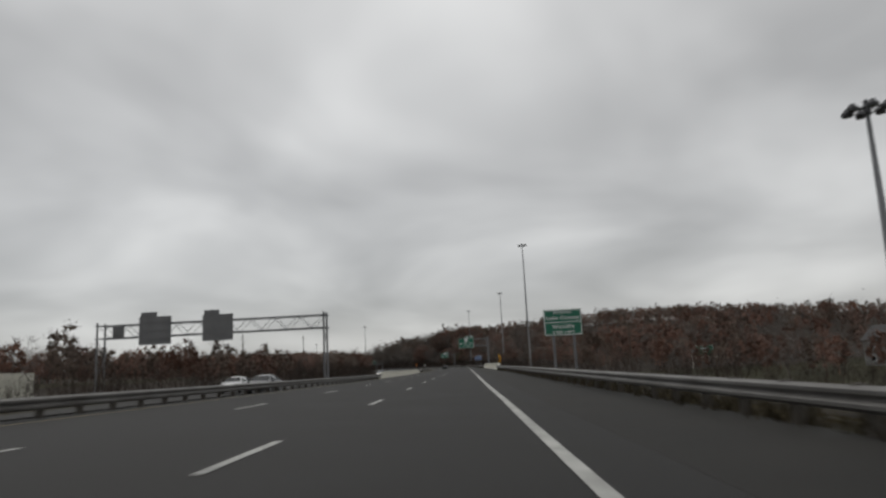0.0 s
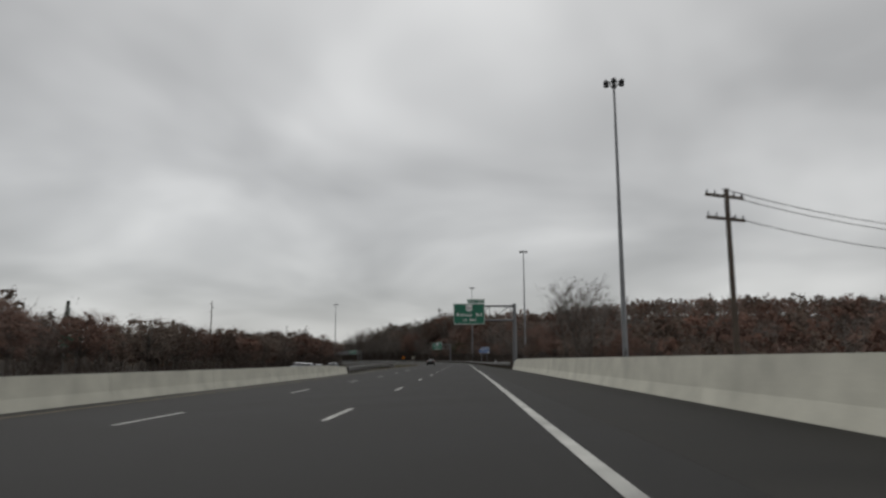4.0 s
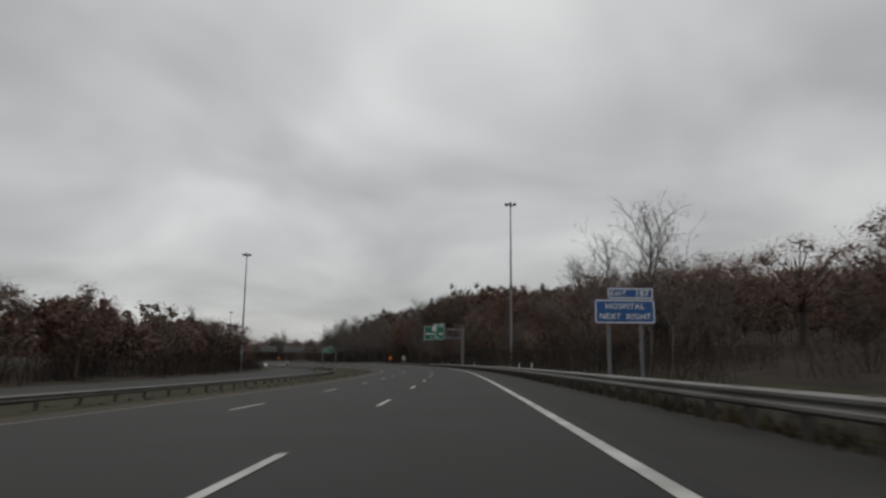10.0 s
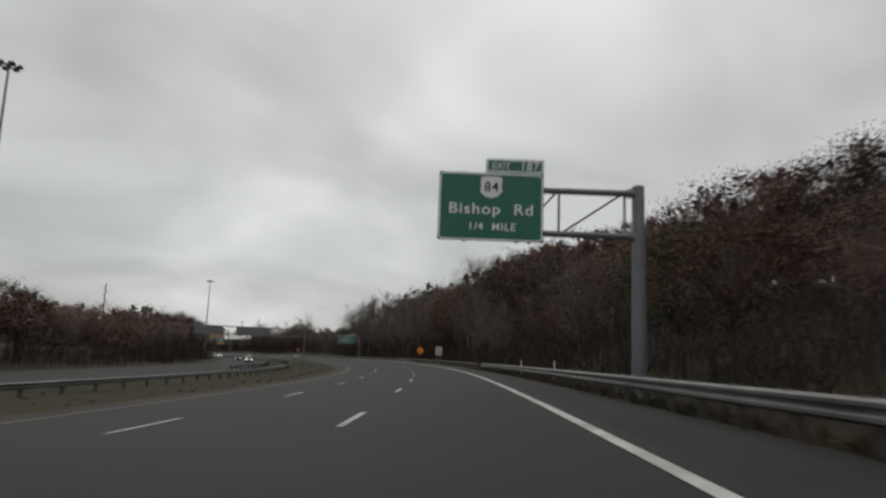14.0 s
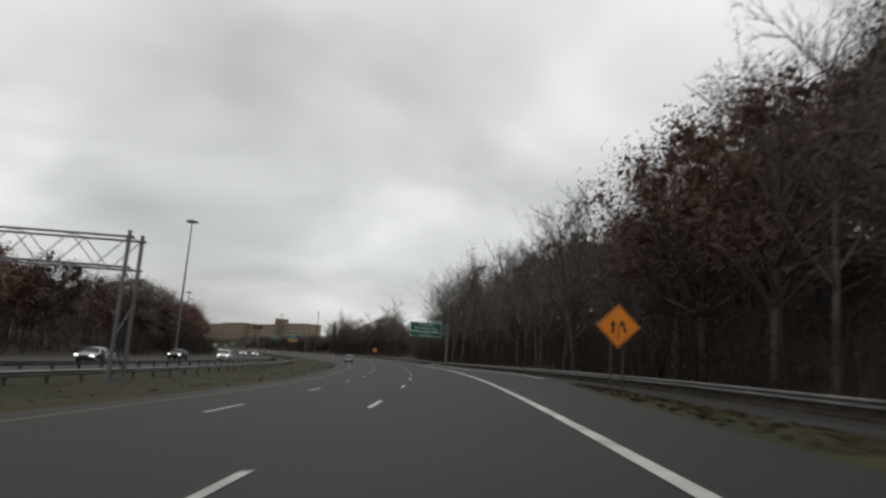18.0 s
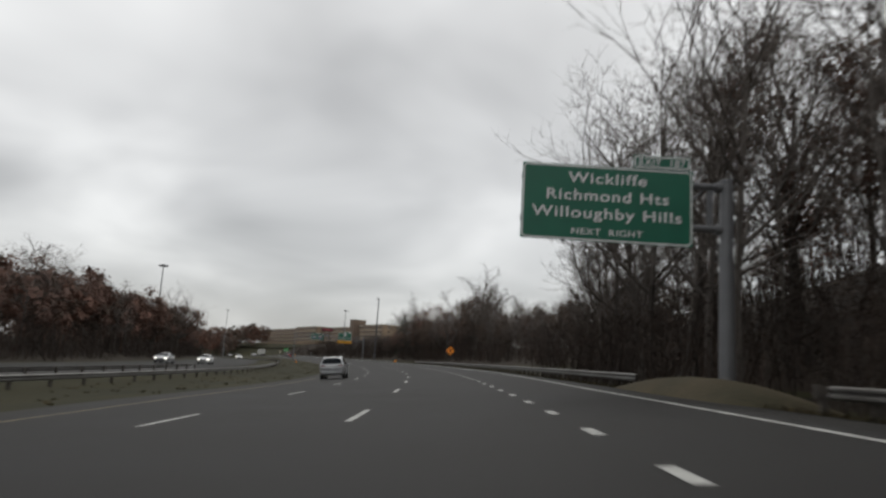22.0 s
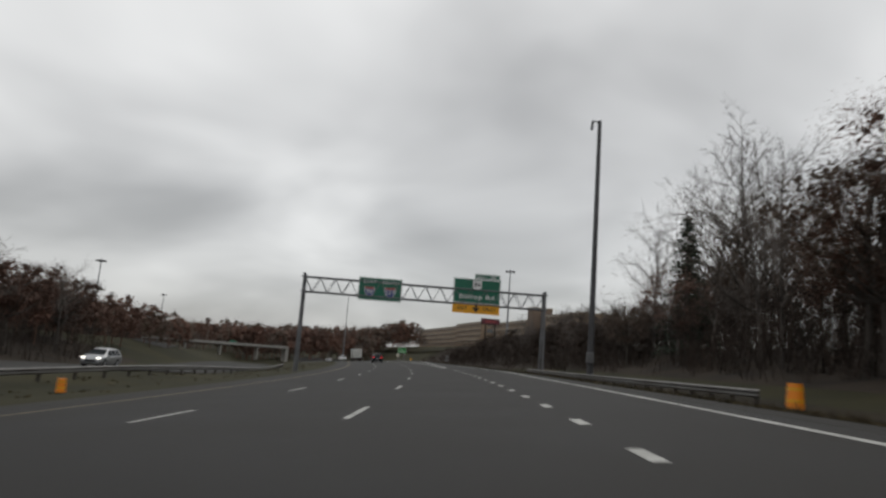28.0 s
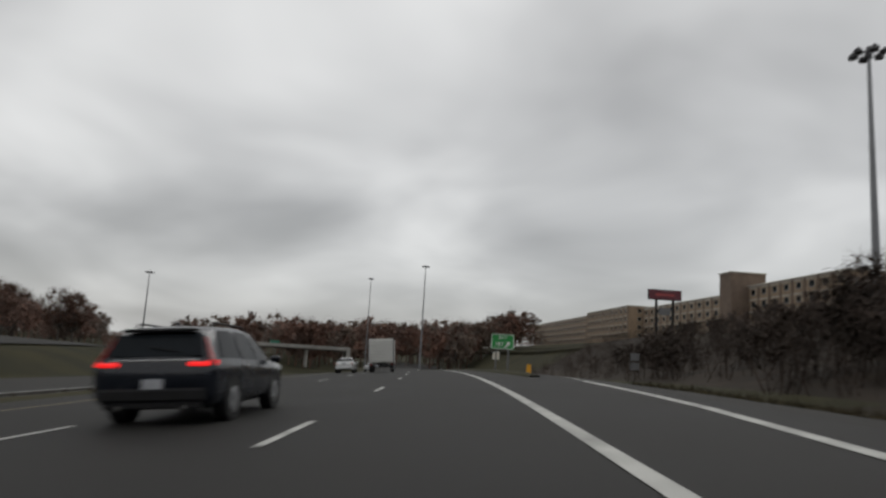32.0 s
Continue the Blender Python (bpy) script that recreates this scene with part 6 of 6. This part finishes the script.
# ---- interchange beyond the gore ----
# exit sign on the grass nose
g, p, cz = post_sign("exit_gore_sign", 968, 7.3, 2.2, 1.45, 2.0, "lime", "bright green exit sign on the grass nose of the slip road", r=0.1)
lettering(p, "EXIT", 0, cz + 0.36, 0.36)
lettering(p, "187", -0.35, cz - 0.28, 0.52)
part("arrow", outline(bmesh.new(), [(0.42 + a, cz - 0.28 + b) for a, b in ((-.22, -.22), (-.12, -.30), (.16, 0.0), (.24, -.1), (.28, .28), (-.1, .24), (0.02, .14))], 0.012, Matrix.Translation((0, -0.03, 0))), "white", p)
g, p, cz = post_sign("ramp_sign", 985, 9.0, 0.8, 0.9, 1.0, "cream", "small cream advisory sign beside the slip road", posts=1, r=0.05)
g = empty("service_sign", place(960, 17.6), "two small white panels on a slim post", "road sign")
for z in (1.5, 2.3):
    part("panel", box(bmesh.new(), (0, 0, z), (0.75, 0.03, 0.62), 0.01), "back", g)
part("post", box(bmesh.new(), (0, 0.04, 1.2), (0.07, 0.05, 2.8)), "post", g)
for s, d in ((948, 6.6),):
    g = empty("yellow_delineator", place(s, d), "yellow marker drum beside the slip road", "traffic barrel")
    part("drum", tube(bmesh.new(), (0, 0, 0), (0, 0, .6), .17, .14, 12), "yellow", g)
    part("cap", tube(bmesh.new(), (0, 0, .6), (0, 0, .64), .14, .08, 12), "plastic", g)

# maroon pylon sign
m0 = place(1049, 55.9)
g = empty("pylon_sign", m0, "maroon board on two dark posts above the bank", "roadside sign")
b0 = m0.translation.z
part("board", box(bmesh.new(), (0, 0, 17.25 - b0), (7.4, 0.5, 2.1), 0.12), "maroon", g)
part("board_frame", box(bmesh.new(), (0, 0.02, 17.25 - b0), (7.6, 0.4, 2.3), 0.05), "plastic", g)
part("board_writing", box(bmesh.new(), (0, -0.26, 17.25 - b0), (4.4, 0.02, 0.5)), "red", g, "illegible line of writing")
for x in (-1.9, 1.9):
    part("post", box(bmesh.new(), (x, 0, (16.2 - b0) / 2 - 0.3), (0.45, 0.45, 16.2 - b0 + 0.6), 0.03), "plastic", g)
part("lower_board", box(bmesh.new(), (0, -0.1, 13.6 - b0), (2.6, 0.2, 1.6), 0.05), "back", g)


# ---- hotel ----
def block(name, s0, s1, d0, depth, z1, floors, mat, label, bays, z0=None, bare_end=False):
    """A flat-roofed wing whose long front runs along the road."""
    a, b = at(s0, d0), at(s1, d0)
    base = min(a.z, b.z) - 1.0 if z0 is None else z0
    y = (b - a)
    y.z = 0
    ln = y.length
    m = Matrix.Translation((a.x, a.y, base)) @ Matrix.Rotation(math.atan2(-y.x, y.y), 4, "Z")
    g = empty(name, m, label, "building", "hotel wings")
    h = z1 - base
    part("wall", box(bmesh.new(), (depth / 2, ln / 2, h / 2), (depth, ln, h), 0.02), mat, g)
    part("roof", box(bmesh.new(), (depth / 2, ln / 2, h + 0.12), (depth + 0.5, ln + 0.5, 0.35), 0.04), "trim", g)
    if bare_end:
        return g
    fh = 2.9
    for f in range(floors):
        z = h - 1.55 - f * fh
        part("floor_band", box(bmesh.new(), (-0.03, ln / 2, z + 1.15), (0.12, ln, 0.3)), "trim", g)
        for k in range(bays):
            yy = ln * (k + 0.5) / bays
            w = part("window", box(bmesh.new(), (-0.05, yy, z), (0.1, ln / bays * 0.42, 1.45), 0.02), "trim", g)
            part("pane", box(bmesh.new(), (-0.085, yy, z + 0.08), (0.06, ln / bays * 0.36, 1.15)), "glass", w)
            part("vent_grille", box(bmesh.new(), (-0.09, yy, z - 0.62), (0.05, ln / bays * 0.34, 0.28)), "back", w)
        for yy in np.linspace(0, ln, bays + 1):
            if f == 0:
                part("pier", box(bmesh.new(), (-0.08, float(yy), h / 2), (0.18, 0.7, h - 0.1)), "brick2", g)
    # gable end towards the traffic
    for f in range(floors):
        z = h - 1.55 - f * fh
        for x in (depth * 0.3, depth * 0.7):
            w = part("window", box(bmesh.new(), (x, -0.05, z), (1.5, 0.1, 1.45), 0.02), "trim", g)
            part("pane", box(bmesh.new(), (x, -0.09, z + 0.05), (1.3, 0.06, 1.2)), "glass", w)
    return g


block("hotel_tower", 1066, 1072, 80, 9, 26.0, 0, "brick2", "brown brick stair tower of a flat-roofed hotel", 0, bare_end=True)
block("hotel_wing", 1028, 1065, 84, 15, 22.4, 4, "brick", "tan brick hotel wing with rows of dark windows", 8)
block("hotel_wing", 1073, 1140, 86, 14, 21.8, 4, "brick", "tan brick hotel wing behind a bushy bank", 13)
block("hotel_wing", 1141, 1190, 80.6, 14, 22.6, 4, "brick", "tan brick hotel wing with pale floor bands", 10)
block("hotel_wing", 1191, 1300, 82, 14, 21.8, 4, "brick", "long tan brick hotel wing running back from the road", 18)

# ---- overpass across the oncoming carriageway ----
o0, o1 = at(1148, -86), at(1162, -18)
w = (o1 - o0)
w.z = 0
m = Matrix.Translation((o0.x, o0.y, -3.3)) @ Matrix.Rotation(math.atan2(-w.x, w.y), 4, "Z")
g = empty("overpass", m, "concrete overpass with a pale parapet and dark underside", "bridge")
ln = w.length
part("deck", box(bmesh.new(), (0, ln / 2, 4.35), (9.0, ln, 0.5), 0.04), "bridge", g)
for x in (-4.4, 4.4):
    part("parapet", box(bmesh.new(), (x, ln / 2, 4.95), (0.3, ln, 0.7), 0.04), "bridge", g)
for k in range(5):
    part("girder", box(bmesh.new(), (-3.4 + 1.7 * k, ln / 2, 3.85), (0.4, ln - 1, 0.5), 0.03), "post", g)
for y in (ln * 0.28, ln * 0.52, ln * 0.78):
    part("pier_cap", box(bmesh.new(), (0, y, 3.2), (8.6, 0.9, 0.6), 0.05), "bridge", g)
    for x in (-3, 0, 3):
        part("pier", tube(bmesh.new(), (x, y, -2.5), (x, y, 3.0), 0.4, n=12), "bridge", g)
for y in (0.5, ln - 0.5):
    part("abutment", box(bmesh.new(), (0, y, 1.0), (9.4, 1.4, 7.0), 0.05), "bridge", g)
part("bridge_sign", box(bmesh.new(), (-4.7, ln * 0.62, 5.4), (0.08, 3.4, 1.8), 0.03), "green", g)

# slip road climbing on the far side
rows = []
for s in np.arange(950, 1120, 6.0):
    dd = -46 - (s - 900) * 0.10
    rows.append([at(s, dd - 3.6, 0.14), at(s, dd, 0.16), at(s, dd + 3.6, 0.14)])
tagged(strip("slip_road", rows, "far_asphalt"), "pale slip road climbing a grass bank", "road", kind="structure")

# ---- old overpass and houses near the start ----
g = empty("rail_bridge", place(262, -47.0, 0, 8), "low dark beam bridge among the trees", "bridge")
b0 = g.matrix_world.translation.z
part("deck_beam", box(bmesh.new(), (-22, 0, 5.2 - b0), (46, 3.2, 1.0), 0.05), "post", g)
part("parapet", box(bmesh.new(), (-22, -1.7, 6.0 - b0), (46, 0.2, 0.5), 0.03), "post", g)
for x in (-2, -16, -30, -43):
    part("pier", box(bmesh.new(), (x, 0, (4.7 - b0) / 2 - 0.3), (1.2, 2.6, 4.7 - b0 + 0.6), 0.05), "post", g)


def house(s, d, turn, w, ln, h, label):
    g = empty("house", place(s, d, -0.1, turn), label, "house", "houses beyond the bridge")
    part("wall", box(bmesh.new(), (0, 0, h / 2), (w, ln, h), 0.03), "siding", g)
    bm = bmesh.new()
    a = w / 2 + .4
    pts = [(-a, h - .1), (0, h + w * .38), (a, h - .1), (a, h + .12), (0, h + w * .38 + .25), (-a, h + .12)]
    for y in (0,):
        outline(bm, pts, ln + .8, Matrix.Translation((0, -ln / 2 - .4, 0)))
    roof = part("roof", bm, "shingle", g)
    part("chimney", box(bmesh.new(), (w * .2, ln * .2, h + w * .38), (.6, .6, 1.4), .02), "brick2", roof)
    bm = outline(bmesh.new(), [(-w / 2, h), (w / 2, h), (0, h + w * .37)], ln, Matrix.Translation((0, -ln / 2, 0)))
    part("gable", bm, "siding", g)
    for z in ([1.6] if h < 4 else [1.6, 4.2]):
        for x in (-w * .27, w * .27):
            for sy in (-1, 1):
                f = part("window", box(bmesh.new(), (x, sy * (ln / 2 + .03), z), (1.1, .08, 1.3), .02), "white", g)
                part("pane", box(bmesh.new(), (x, sy * (ln / 2 + .07), z), (.92, .04, 1.12)), "glass", f)
        for y in (-ln * .28, ln * .28):
            f = part("window", box(bmesh.new(), (-w / 2 - .03, y, z), (.08, 1.1, 1.3), .02), "white", g)
            part("pane", box(bmesh.new(), (-w / 2 - .07, y, z), (.04, .92, 1.12)), "glass", f)
    part("door", box(bmesh.new(), (0, -ln / 2 - .04, 1.05), (1.0, .1, 2.1), .02), "maroon", g)
    return g


house(150, 92, 20, 8, 10, 5.4, "pale sided two-storey house with a dark roof among trees")
house(140, 104, 10, 9, 11, 3.6, "pale sided bungalow with a dark roof among trees")
house(118, 98, 35, 8, 9, 5.2, "pale sided two-storey house beside the valley road")
g, p, cz = post_sign("valley_sign", 183, 62.5, 4.6, 2.6, 0.4, "green", "green direction sign on a side road below the bridge", r=0.1)
bm = bmesh.new()
for k in range(3):
    box(bm, (0, -0.03, cz + 0.5 - 0.5 * k), (2.2 - 0.3 * k, 0.01, 0.2))
part("illegible_writing", bm, "white", p)
for x, top in ((-3.2, 2.2), (9.5, 0.6)):
    part("frame_post", box(bmesh.new(), (x, 0.2, cz - 3.6 + top / 2), (0.3, 0.3, 4.4 + top), 0.03), "trim", g)
part("frame_beam", box(bmesh.new(), (3.6, 0.2, cz - 1.75), (12.0, 0.25, 0.3), 0.03), "trim", g)
part("side_panel", box(bmesh.new(), (-2.7, 0.0, cz + 0.1), (1.5, 0.08, 1.2), 0.02), "back", g)
g, p, cz = post_sign("far_side_sign", 185, -46.0, 3.0, 1.5, 2.6, "green", "green direction sign facing the oncoming lanes", r=0.1, turn=0)

# slim white reflector posts behind the rails
bm = box(bmesh.new(), (0, 0, .55), (.06, .02, 1.1), .006)
reflector_post = mesh_of("post", bm, "white")
for s in (215, 222, 318, 326, 378, 420, 432):
    g = empty("reflector_post", place(s, 5.3), "slim white reflector post behind the guard rail", "marker post", "reflector posts")
    share("post", reflector_post, g)

# low earth mounds round the feet of the sign posts
def earth_mound(s, d, half_long, half_wide, high, label):
    m0 = place(s, d)
    inv = m0.inverted()
    rows = []
    for i in range(19):
        u = -1 + 2 * i / 18
        row = []
        for j in range(13):
            v = -1 + 2 * j / 12
            k = max(0.0, 1 - u * u) ** 0.5 * max(0.0, 1 - v * v) ** 0.6
            row.append(inv @ at(s + half_long * u, d + half_wide * v, -0.12 + high * k))
        rows.append(row)
    mound = strip("earth_mound", rows, "weeds", smooth_faces=True)
    mound.matrix_world = m0
    tagged(mound, label, "mound", "earth mounds")


earth_mound(640.5, 9.6, 6.4, 2.3, 0.95, "low brown earth mound round a sign post")
earth_mound(856, 12.2, 4.5, 2.2, 0.9, "low brown earth mound at the foot of the gantry")

# pale concrete wall beside the oncoming carriageway, before the bridge
m0 = place(44, -40)
inv = m0.inverted()
wall = empty("concrete_wall", m0, "pale concrete retaining wall beside the oncoming lanes", "wall")
for a in (44, 49, 54, 59):
    bm = bmesh.new()
    vs = []
    for s, d in ((a, -40.0), (a + 4.97, -40.0), (a + 4.97, -40.4), (a, -40.4)):
        g0 = at(s, d)
        vs.append((bm.verts.new(inv @ Vector((g0.x, g0.y, g0.z - 0.4))), bm.verts.new(inv @ Vector((g0.x, g0.y, 2.3)))))
    for k in range(4):
        bm.faces.new((vs[k][0], vs[(k + 1) % 4][0], vs[(k + 1) % 4][1], vs[k][1]))
    bm.faces.new([v[1] for v in vs])
    bmesh.ops.recalc_face_normals(bm, faces=bm.faces)
    part("wall_section", bm, "concrete", wall)
